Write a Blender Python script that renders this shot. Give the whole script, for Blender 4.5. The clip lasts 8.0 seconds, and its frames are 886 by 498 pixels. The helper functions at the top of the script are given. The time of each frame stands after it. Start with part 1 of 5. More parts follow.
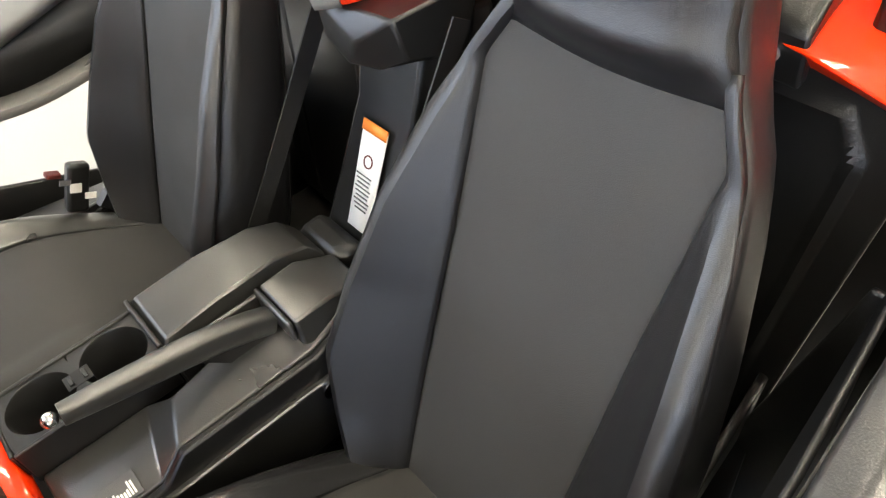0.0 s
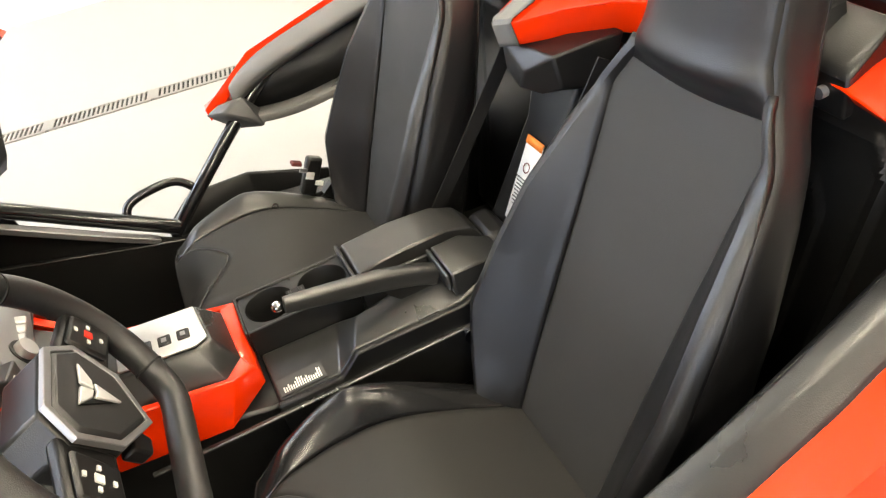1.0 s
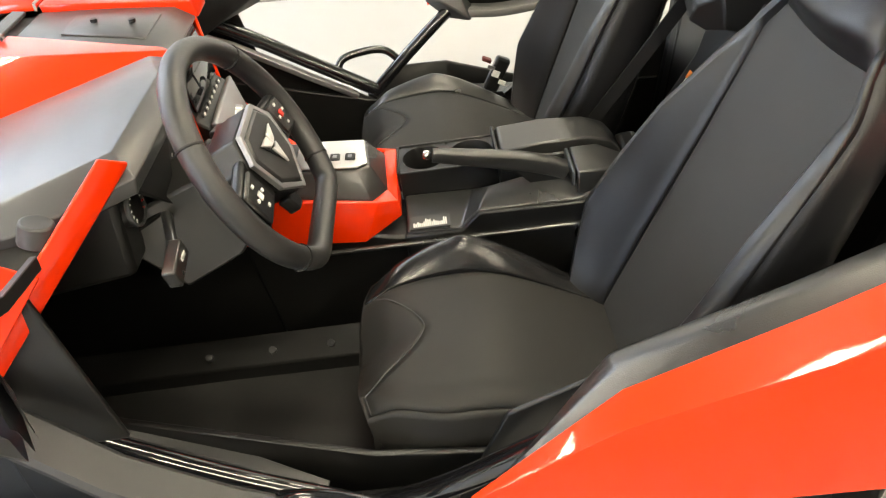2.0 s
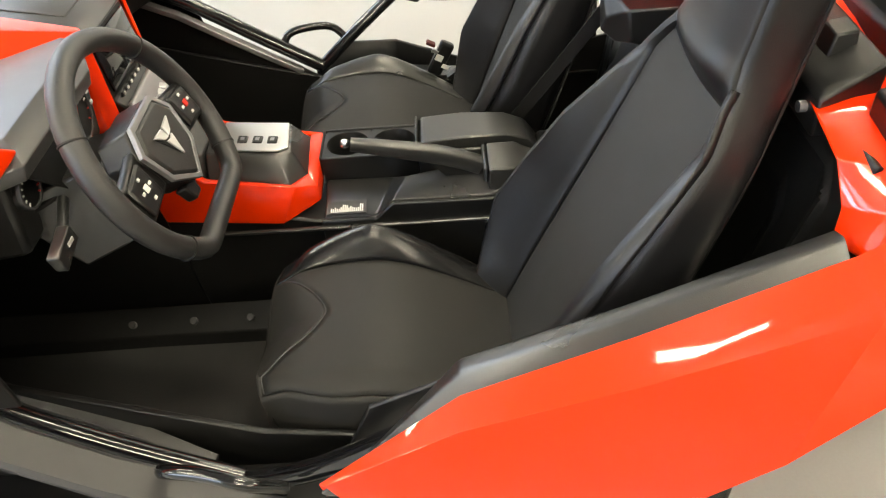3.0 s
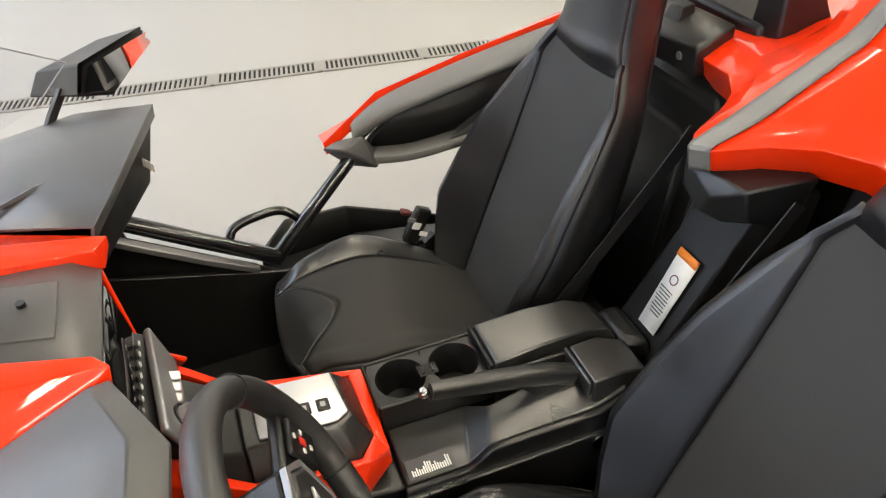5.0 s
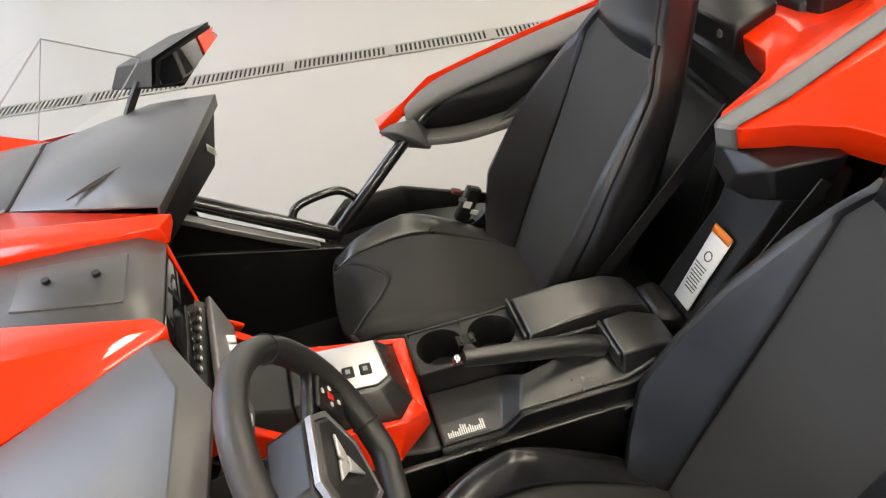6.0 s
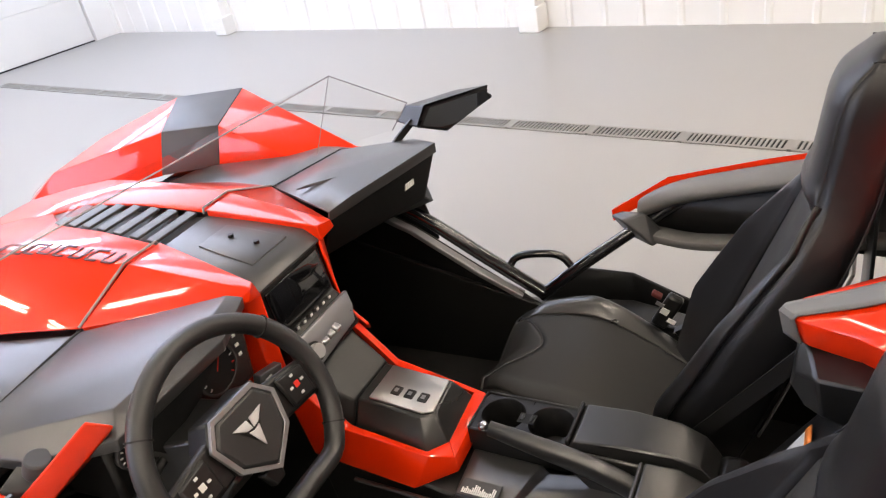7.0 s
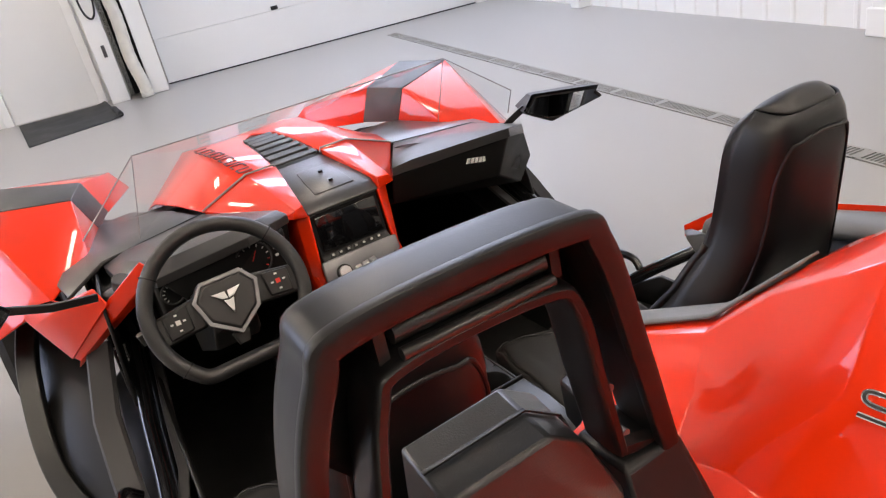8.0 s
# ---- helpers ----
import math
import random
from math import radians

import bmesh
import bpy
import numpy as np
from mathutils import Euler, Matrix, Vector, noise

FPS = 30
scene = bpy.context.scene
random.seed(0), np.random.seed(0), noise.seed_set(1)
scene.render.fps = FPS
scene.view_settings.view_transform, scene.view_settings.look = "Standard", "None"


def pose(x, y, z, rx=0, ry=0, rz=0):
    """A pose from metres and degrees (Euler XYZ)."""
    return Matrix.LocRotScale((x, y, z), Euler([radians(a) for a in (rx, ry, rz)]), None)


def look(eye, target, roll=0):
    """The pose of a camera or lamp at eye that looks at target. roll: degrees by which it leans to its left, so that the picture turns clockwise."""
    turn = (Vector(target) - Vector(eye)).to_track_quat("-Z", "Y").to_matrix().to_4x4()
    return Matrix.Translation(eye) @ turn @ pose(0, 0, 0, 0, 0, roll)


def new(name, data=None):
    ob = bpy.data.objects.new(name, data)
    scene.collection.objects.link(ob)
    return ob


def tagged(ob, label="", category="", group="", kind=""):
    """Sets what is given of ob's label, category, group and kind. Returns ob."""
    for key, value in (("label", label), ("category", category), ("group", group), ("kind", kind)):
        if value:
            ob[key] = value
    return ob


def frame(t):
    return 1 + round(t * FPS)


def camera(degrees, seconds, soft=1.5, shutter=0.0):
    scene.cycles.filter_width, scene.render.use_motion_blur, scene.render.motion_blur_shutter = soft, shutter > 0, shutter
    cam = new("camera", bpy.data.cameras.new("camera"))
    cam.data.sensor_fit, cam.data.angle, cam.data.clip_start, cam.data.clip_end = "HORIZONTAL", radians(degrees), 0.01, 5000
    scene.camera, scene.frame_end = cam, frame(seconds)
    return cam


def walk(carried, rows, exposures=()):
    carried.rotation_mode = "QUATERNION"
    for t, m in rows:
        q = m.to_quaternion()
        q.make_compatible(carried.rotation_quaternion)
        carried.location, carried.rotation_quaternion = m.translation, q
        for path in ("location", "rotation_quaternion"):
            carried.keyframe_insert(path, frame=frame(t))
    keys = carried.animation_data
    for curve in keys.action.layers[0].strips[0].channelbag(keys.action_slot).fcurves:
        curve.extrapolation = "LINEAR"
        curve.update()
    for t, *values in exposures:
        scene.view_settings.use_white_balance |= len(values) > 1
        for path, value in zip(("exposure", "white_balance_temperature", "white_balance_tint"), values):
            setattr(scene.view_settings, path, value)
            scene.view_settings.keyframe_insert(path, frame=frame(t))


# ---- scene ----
cam = camera(62.5, 8.0, 1.25)
PATH = [
    (0, (-0.717, -0.499, 1.243), (0.435, -1.257, -0.205), -11.1),
    (0.3, (-0.818, -0.415, 1.320), (0.452, -1.104, -0.061), -12.8),
    (0.5, (-0.881, -0.391, 1.342), (0.451, -1.03, -0.007), -13.3),
    (1, (-1.008, -0.394, 1.328), (0.505, -0.833, 0.096), -14.2),
    (1.5, (-1.142, -0.379, 1.328), (0.427, -0.527, 0.097), -12.5),
    (1.7, (-1.208, -0.394, 1.318), (0.381, -0.409, 0.103), -11.3),
    (2.8, (-1.297, -0.565, 1.384), (0.172, -0.499, 0.028), -5.2),
    (3, (-1.27, -0.593, 1.392), (0.208, -0.543, 0.046), -5.2),
    (3.5, (-1.142, -0.523, 1.403), (0.34, -0.663, 0.067), -1.9),
    (4, (-0.993, -0.357, 1.468), (0.522, -0.609, 0.187), -2.5),
    (4.2, (-0.936, -0.315, 1.488), (0.592, -0.587, 0.227), -3.2),
    (5.3, (-0.778, -0.142, 1.478), (0.681, -0.698, 0.228), -4.2),
    (5.5, (-0.817, -0.131, 1.482), (0.647, -0.677, 0.234), -5.6),
    (6, (-0.877, -0.239, 1.515), (0.644, -0.504, 0.244), -8.9),
    (6.2, (-0.914, -0.348, 1.523), (0.705, -0.273, 0.352), -8.5),
    (6.5, (-0.956, -0.542, 1.543), (0.638, -0.079, 0.428), -9.2),
    (7, (-0.907, -0.905, 1.528), (0.569, 0.024, 0.549), -11.9),
    (7.5, (-0.785, -1.292, 1.526), (0.449, -0.007, 0.617), -12.1),
    (7.7, (-0.719, -1.436, 1.497), (0.337, 0.006, 0.606), -12.5),
    (8, (-0.585, -1.617, 1.486), (0.232, -0.006, 0.63), -12.3),
]
EXPOSURES = [(0, 1.15, 7050, 5), (0.5, 0.98, 7250, 5), (1.0, 0.96, 7350, 5), (1.5, 0.86, 7300, 4), (3.0, 0.64, 7300, 2), (4.0, 0.44, 7100, 5), (5.5, 0.33, 6950, 5), (6.5, 0.25, 6950, 10), (7.0, 0.03, 7000, 13), (7.5, -0.19, 6950, 13), (8.0, -0.36, 6950, 14)]
walk(cam, [(t, look(eye, target, roll)) for t, eye, target, roll in PATH], EXPOSURES)

# ---- world, light, exposure ----
ROOM = Matrix.Rotation(radians(-9.5), 4, "Z")
X_FAR, Y_DOOR, X_NEAR, Y_BACK, H = 4.54, 8.5, -5.5, -6.5, 4.4
world = bpy.data.worlds.new("world")
scene.world = world
world.use_nodes = True
world.node_tree.nodes["Background"].inputs[0].default_value = (1.0, 0.97, 0.92, 1)
world.node_tree.nodes["Background"].inputs[1].default_value = 0.3


def lamp(name, m, sx, sy, watts, colour):
    d = bpy.data.lights.new(name, "AREA")
    d.shape, d.size, d.size_y, d.energy, d.color = "RECTANGLE", sx, sy, watts, colour
    ob = new(name, d)
    ob.matrix_world = m
    return ob


# daylight that comes in at the windows over the garage door
lamp("window_light", ROOM @ look((2.2, Y_DOOR - 0.25, 3.6), (0.2, 0.0, 0.6)), 4.2, 0.9, 22, (0.42, 0.60, 1.0))
lamp("side_window_light", ROOM @ look((X_NEAR + 0.25, 3.6, 2.2), (0.0, 1.0, 0.6)), 4.2, 1.7, 12, (0.42, 0.60, 1.0))


# ---- materials ----
def material(name, colour, rough=0.5, metal=0.0, grain=0.0, grain_size=400.0, stain=0.0, stain_size=6.0, bump=0.0, coat=0.0, spec=0.5):
    """A surface with tone variation at two scales and fine relief."""
    m = bpy.data.materials.new(name)
    m.use_nodes = True
    nt = m.node_tree
    b = nt.nodes["Principled BSDF"]
    b.inputs["Roughness"].default_value = rough
    b.inputs["Metallic"].default_value = metal
    b.inputs["Coat Weight"].default_value = coat
    b.inputs["Coat Roughness"].default_value = 0.04
    b.inputs["Specular IOR Level"].default_value = spec
    b.inputs["Base Color"].default_value = (*colour, 1)
    if grain or stain or bump:
        tc = nt.nodes.new("ShaderNodeTexCoord")
        fine = nt.nodes.new("ShaderNodeTexNoise")
        fine.inputs["Scale"].default_value = grain_size
        fine.inputs["Detail"].default_value = 3
        big = nt.nodes.new("ShaderNodeTexNoise")
        big.inputs["Scale"].default_value = stain_size
        big.inputs["Detail"].default_value = 5
        nt.links.new(tc.outputs["Object"], fine.inputs["Vector"])
        nt.links.new(tc.outputs["Object"], big.inputs["Vector"])
        mix = nt.nodes.new("ShaderNodeMix")
        mix.data_type = "RGBA"
        mix.inputs[6].default_value = (*[c * (1 - grain) for c in colour], 1)
        mix.inputs[7].default_value = (*[min(1, c * (1 + grain)) for c in colour], 1)
        nt.links.new(fine.outputs[0], mix.inputs[0])
        ramp = nt.nodes.new("ShaderNodeMapRange")
        ramp.inputs[1].default_value, ramp.inputs[2].default_value = 0.15, 0.85
        ramp.inputs[3].default_value, ramp.inputs[4].default_value = 1 - stain, 1 + stain
        nt.links.new(big.outputs[0], ramp.inputs[0])
        mul = nt.nodes.new("ShaderNodeMix")
        mul.data_type, mul.blend_type = "RGBA", "MULTIPLY"
        mul.inputs[0].default_value = 1
        nt.links.new(mix.outputs[2], mul.inputs[6])
        nt.links.new(ramp.outputs[0], mul.inputs[7])
        nt.links.new(mul.outputs[2], b.inputs["Base Color"])
        rr = nt.nodes.new("ShaderNodeMapRange")
        rr.inputs[1].default_value, rr.inputs[2].default_value = 0.3, 0.7
        rr.inputs[3].default_value, rr.inputs[4].default_value = max(0, rough * (1 - stain)), min(1, rough * (1 + stain))
        nt.links.new(big.outputs[0], rr.inputs[0])
        nt.links.new(rr.outputs[0], b.inputs["Roughness"])
        if bump:
            bp = nt.nodes.new("ShaderNodeBump")
            bp.inputs["Strength"].default_value = bump
            bp.inputs["Distance"].default_value = 0.001
            nt.links.new(fine.outputs[0], bp.inputs["Height"])
            nt.links.new(bp.outputs[0], b.inputs["Normal"])
    return m


RED = material("red_paint", (0.90, 0.034, 0.004), 0.32, 0, 0.03, 900, 0.04, 3, 0, 0.8, 0.15)
GREY = material("grey_plastic", (0.056, 0.056, 0.058), 0.31, 0, 0.12, 900, 0.03, 5, 0.2, 0, 0.7)
DARKGREY = material("dark_grey_plastic", (0.05, 0.05, 0.052), 0.45, 0, 0.12, 900, 0.1, 9, 0.3)
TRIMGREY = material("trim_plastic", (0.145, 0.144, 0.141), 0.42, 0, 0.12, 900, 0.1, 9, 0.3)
BLACK = material("black_plastic", (0.008, 0.008, 0.008), 0.34, 0, 0.15, 700, 0.15, 9, 0.3)
GLOSSBLACK = material("gloss_black_metal", (0.008, 0.008, 0.009), 0.12, 0, 0, 100, 0.1, 9, 0, 0.6)
RUBBER = material("rubber", (0.015, 0.015, 0.015), 0.7, 0, 0.2, 300, 0.2, 9, 0.3)
CARPET = material("floor_mat", (0.019, 0.019, 0.0185), 0.5, 0, 0.5, 500, 0.25, 7, 0.6)
FABRIC = material("seat_centre_vinyl", (0.032, 0.0312, 0.0297), 0.55, 0, 0.25, 900, 0.12, 7, 0.4, 0, 0.28)
VINYL = material("seat_bolster_vinyl", (0.0085, 0.0085, 0.0095), 0.36, 0, 0.15, 900, 0.14, 7, 0.3, 0, 0.55)
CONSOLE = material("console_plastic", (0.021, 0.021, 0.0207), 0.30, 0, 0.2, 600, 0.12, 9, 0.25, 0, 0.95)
GLOSSVINYL = material("gloss_bolster_vinyl", (0.014, 0.014, 0.015), 0.2, 0, 0.15, 500, 0.2, 9, 0.12, 0, 0.6)
HOOPBLACK = material("hoop_plastic", (0.010, 0.010, 0.0108), 0.36, 0, 0.2, 900, 0.08, 9, 0.14)
STITCH = material("pale_stitching", (0.22, 0.22, 0.22), 0.6)
THREAD = material("seam_thread", (0.09, 0.09, 0.095), 0.6)
LEATHER = material("wheel_leather", (0.020, 0.020, 0.0205), 0.38, 0, 0.2, 900, 0.1, 9, 0.4, 0, 0.7)
SILVER = material("silver_trim", (0.68, 0.68, 0.68), 0.42, 1.0, 0.04, 400, 0.06, 9)
SATIN = material("satin_grey_trim", (0.32, 0.32, 0.33), 0.4, 0.7, 0.05, 400, 0.06, 9)
BRIGHT = material("brushed_emblem_metal", (0.86, 0.86, 0.86), 0.5, 0.75, 0.02, 500, 0.04, 30)
CHROME = material("chrome", (0.8, 0.8, 0.8), 0.08, 1.0)
MIRROR = material("mirror_glass", (0.85, 0.86, 0.87), 0.02, 1.0)
# the grey-green base colour stands in for a reflection on the unlit display
DISPLAY = material("display_glass_reflection_tint", (0.065, 0.08, 0.075), 0.12, 0, 0, 100, 0, 5, 0, 0.3)
SOOT = material("matt_black_plastic", (0.005, 0.005, 0.005), 0.55, 0, 0.2, 500, 0.15, 9, 0.3, 0, 0.3)
SCREEN = material("screen_glass", (0.006, 0.006, 0.007), 0.06, 0, 0, 100, 0, 5, 0, 0.5)
WHITE = material("white_print", (0.75, 0.75, 0.73), 0.5)
ORANGE = material("orange_print", (0.8, 0.22, 0.03), 0.5)
REDPRINT = material("red_print", (0.7, 0.03, 0.02), 0.4)
MARK = material("dark_print", (0.10, 0.012, 0.010), 0.6)
WEBBING = material("belt_webbing", (0.006, 0.006, 0.0065), 0.6, 0, 0.3, 1500, 0.1, 20, 0.4)
CONCRETE = material("sealed_concrete", (0.335, 0.326, 0.309), 0.30, 0, 0.05, 140, 0.05, 0.55, 0.03, 0, 0.62)
WALLPAINT = material("white_wall_paint", (0.86, 0.86, 0.84), 0.5, 0, 0.02, 200, 0.03, 1.5, 0.05)
DOORPAINT = material("white_door_paint", (0.78, 0.78, 0.76), 0.4, 0, 0.02, 200, 0.03, 1.5, 0.05)
STEEL = material("grate_steel", (0.36, 0.35, 0.32), 0.5, 0.6, 0.1, 300, 0.2, 5, 0.1)
DARK = material("dark_gap", (0.01, 0.01, 0.01), 0.8)
MATRUBBER = material("entrance_mat", (0.035, 0.036, 0.036), 0.85, 0, 0.4, 250, 0.15, 4, 0.6)
HOSE = material("hose_cloth", (0.62, 0.6, 0.53), 0.7, 0, 0.05, 200, 0.1, 12, 0.2)
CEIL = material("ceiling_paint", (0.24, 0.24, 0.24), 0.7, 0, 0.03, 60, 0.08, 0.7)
GREYWALL = material("unseen_wall_grey", (0.34, 0.34, 0.34), 0.6, 0, 0.03, 100, 0.06, 0.8)


def emitter(name, colour, strength):
    m = bpy.data.materials.new(name)
    m.use_nodes = True
    b = m.node_tree.nodes["Principled BSDF"]
    b.inputs["Base Color"].default_value = (0.9, 0.9, 0.9, 1)
    b.inputs["Emission Color"].default_value = (*colour, 1)
    b.inputs["Emission Strength"].default_value = strength
    return m


TUBE = emitter("lit_diffuser", (1.0, 0.91, 0.78), 61)
DAYPANE = emitter("daylight_pane", (0.50, 0.64, 1.0), 6.0)
SKYPANE = emitter("milky_skylight_pane", (0.64, 0.75, 1.0), 6.5)
DAYBRIGHT = emitter("open_sky_pane", (0.62, 0.72, 1.0), 14)


def clear(name, tint=(1, 1, 1)):
    m = bpy.data.materials.new(name)
    m.use_nodes = True
    nt = m.node_tree
    out = nt.nodes["Material Output"]
    tr = nt.nodes.new("ShaderNodeBsdfTransparent")
    tr.inputs[0].default_value = (*tint, 1)
    gl = nt.nodes.new("ShaderNodeBsdfGlossy")
    gl.inputs["Roughness"].default_value = 0.02
    lw = nt.nodes.new("ShaderNodeLayerWeight")
    lw.inputs[0].default_value = 0.5
    pw = nt.nodes.new("ShaderNodeMath")
    pw.operation = "POWER"
    pw.inputs[1].default_value = 3.5
    nt.links.new(lw.outputs["Facing"], pw.inputs[0])
    fr = nt.nodes.new("ShaderNodeMapRange")
    fr.inputs[3].default_value, fr.inputs[4].default_value = 0.03, 0.32
    nt.links.new(pw.outputs[0], fr.inputs[0])
    mx = nt.nodes.new("ShaderNodeMixShader")
    nt.links.new(fr.outputs[0], mx.inputs[0])
    nt.links.new(tr.outputs[0], mx.inputs[1])
    nt.links.new(gl.outputs[0], mx.inputs[2])
    nt.links.new(mx.outputs[0], out.inputs[0])
    return m


GLASS = clear("clear_polycarbonate", (0.965, 0.96, 0.96))
GLASSEDGE = material("polycarbonate_edge", (0.35, 0.33, 0.33), 0.2)


# ---- mesh helpers ----
def part(name, bm, mat, parent=None, label="", smooth=True, bevel=0.0, solid=0.0, sub=0, angle=35):
    """Links a bmesh as one mesh object, under a thing where one is given."""
    bmesh.ops.recalc_face_normals(bm, faces=bm.faces)
    me = bpy.data.meshes.new(name)
    bm.to_mesh(me)
    bm.free()
    mats = mat if isinstance(mat, (list, tuple)) else [mat]
    for mm in mats:
        me.materials.append(mm)
    ob = new(name, me)
    if parent is not None:
        ob.parent = parent
    if solid:
        s = ob.modifiers.new("thickness", "SOLIDIFY")
        s.thickness, s.offset = solid, -1
    if sub:
        s = ob.modifiers.new("round", "SUBSURF")
        s.levels = s.render_levels = sub
    if bevel:
        s = ob.modifiers.new("edge", "BEVEL")
        s.width, s.segments, s.limit_method, s.angle_limit = bevel, 2, "ANGLE", radians(25)
    if smooth:
        me.shade_smooth()
        if not sub:
            me.set_sharp_from_angle(angle=radians(angle))
    if label:
        ob["label"] = label
    return ob


def faces_bm(verts, faces):
    bm = bmesh.new()
    vs = {}
    for f in faces:
        for i in f:
            if i not in vs:
                vs[i] = bm.verts.new(verts[i])
        bm.faces.new([vs[i] for i in f])
    return bm


def box_bm(c, s, m=None):
    bm = bmesh.new()
    bmesh.ops.create_cube(bm, size=1, matrix=Matrix.Translation(c) @ (m or Matrix()) @ Matrix.Diagonal((*s, 1)))
    return bm


def prism_bm(poly, axis, a, b):
    """Extrudes a 2D outline along an axis from a to b: axis 'x' takes (y, z), 'y' (x, z), 'z' (x, y)."""
    def put(p, h):
        return {"x": (h, p[0], p[1]), "y": (p[0], h, p[1]), "z": (p[0], p[1], h)}[axis]
    n = len(poly)
    verts = [put(p, a) for p in poly] + [put(p, b) for p in poly]
    faces = [list(range(n)), list(range(n, 2 * n))[::-1]] + [[i, (i + 1) % n, n + (i + 1) % n, n + i] for i in range(n)]
    return faces_bm(verts, faces)


def smooth_line(pts, steps=6, closed=False):
    """A Catmull-Rom line through the points."""
    pts = [Vector(p) for p in pts]
    n, out = len(pts), []
    for i in range(n if closed else n - 1):
        p1, p2 = pts[i], pts[(i + 1) % n]
        p0 = pts[(i - 1) % n] if closed or i > 0 else p1 * 2 - p2
        p3 = pts[(i + 2) % n] if closed or i + 2 < n else p2 * 2 - p1
        for k in range(steps):
            t = k / steps
            out.append(0.5 * (2 * p1 + (p2 - p0) * t + (2 * p0 - 5 * p1 + 4 * p2 - p3) * t * t + (3 * p1 - p0 - 3 * p2 + p3) * t ** 3))
    if not closed:
        out.append(pts[-1])
    return out


def sweep_bm(pts, section, closed=False, up=(0, 0, 1)):
    """Sweeps a closed 2D section along a line; section(i, n) gives its points."""
    bm = bmesh.new()
    pts = [Vector(p) for p in pts]
    n, rings = len(pts), []
    ref = Vector(up)
    for i, p in enumerate(pts):
        a = pts[(i - 1) % n] if closed or i > 0 else p
        b = pts[(i + 1) % n] if closed or i + 1 < n else p
        d = (b - a).normalized()
        if abs(d.dot(ref)) > 0.95:
            ref = Vector((1, 0, 0)) if abs(d.x) < 0.9 else Vector((0, 1, 0))
        sx = d.cross(ref).normalized()
        sy = sx.cross(d).normalized()
        ref = sy
        rings.append([bm.verts.new(p + sx * u + sy * v) for u, v in section(i, n)])
    k = len(rings[0])
    for i in range(n if closed else n - 1):
        r, s = rings[i], rings[(i + 1) % n]
        for j in range(k):
            bm.faces.new((r[j], r[(j + 1) % k], s[(j + 1) % k], s[j]))
    if not closed:
        bm.faces.new(rings[0])
        bm.faces.new(rings[-1])
    return bm


def tube_bm(pts, r, seg=12, closed=False):
    ring = [(r * math.cos(2 * math.pi * j / seg), r * math.sin(2 * math.pi * j / seg)) for j in range(seg)]
    return sweep_bm(pts, lambda i, n: ring, closed)


def bar_bm(pts, w, h, closed=False, up=(0, 0, 1), c=0.25):
    a, b = w / 2, h / 2
    e = c * min(a, b)
    ring = [(-a + e, -b), (a - e, -b), (a, -b + e), (a, b - e), (a - e, b), (-a + e, b), (-a, b - e), (-a, -b + e)]
    return sweep_bm(pts, lambda i, n: ring, closed, up)


def grid_bm(f, nu, nv):
    """A sheet from f(u, v), u and v from 0 to 1."""
    bm = bmesh.new()
    vs = [[bm.verts.new(f(i / nu, j / nv)) for j in range(nv + 1)] for i in range(nu + 1)]
    for i in range(nu):
        for j in range(nv):
            bm.faces.new((vs[i][j], vs[i + 1][j], vs[i + 1][j + 1], vs[i][j + 1]))
    return bm


def cyl_bm(a, b, r, r2=None, seg=20):
    a, b = Vector(a), Vector(b)
    d = b - a
    bm = bmesh.new()
    m = Matrix.Translation((a + b) / 2) @ d.to_track_quat("Z", "Y").to_matrix().to_4x4()
    bmesh.ops.create_cone(bm, cap_ends=True, segments=seg, radius1=r, radius2=r if r2 is None else r2, depth=d.length, matrix=m)
    return bm


def ball_bm(c, r, scale=(1, 1, 1)):
    bm = bmesh.new()
    bmesh.ops.create_uvsphere(bm, u_segments=16, v_segments=10, radius=r, matrix=Matrix.Translation(c) @ Matrix.Diagonal((*scale, 1)))
    return bm


def hull_bm(pts):
    """The convex solid round the points."""
    bm = bmesh.new()
    for p in pts:
        bm.verts.new(p)
    got = bmesh.ops.convex_hull(bm, input=bm.verts)
    loose = [v for v in bm.verts if not v.link_faces]
    bmesh.ops.delete(bm, geom=loose, context="VERTS")
    bmesh.ops.dissolve_limit(bm, angle_limit=radians(2), verts=bm.verts, edges=bm.edges)
    return bm


def moved(bm, m):
    bm.transform(m)
    return bm


def joined(*bms):
    """Joins several bmeshes into one."""
    out = bmesh.new()
    for b in bms:
        vs = {v: out.verts.new(v.co) for v in b.verts}
        for f in b.faces:
            out.faces.new([vs[v] for v in f.verts])
        b.free()
    return out


def rounded(w, h, seg=16):
    """A rounded-rectangle section."""
    out = []
    for k in range(seg):
        a = 2 * math.pi * (k + 0.5) / seg
        c, s = math.cos(a), math.sin(a)
        out.append((w / 2 * math.copysign(abs(c) ** 0.5, c), h / 2 * math.copysign(abs(s) ** 0.5, s)))
    return out


def thing(name, label, category, at=(0, 0, 0), group="", kind=""):
    ob = new(name)
    ob.location = at
    ob.empty_display_size = 0.1
    return tagged(ob, label, category, group, kind)


def interp(x, table):
    """Linear reading of a table of (x, value)."""
    for (a, va), (b, vb) in zip(table, table[1:]):
        if x <= b:
            t = min(1, max(0, (x - a) / (b - a)))
            return va + (vb - va) * t
    return table[-1][1]


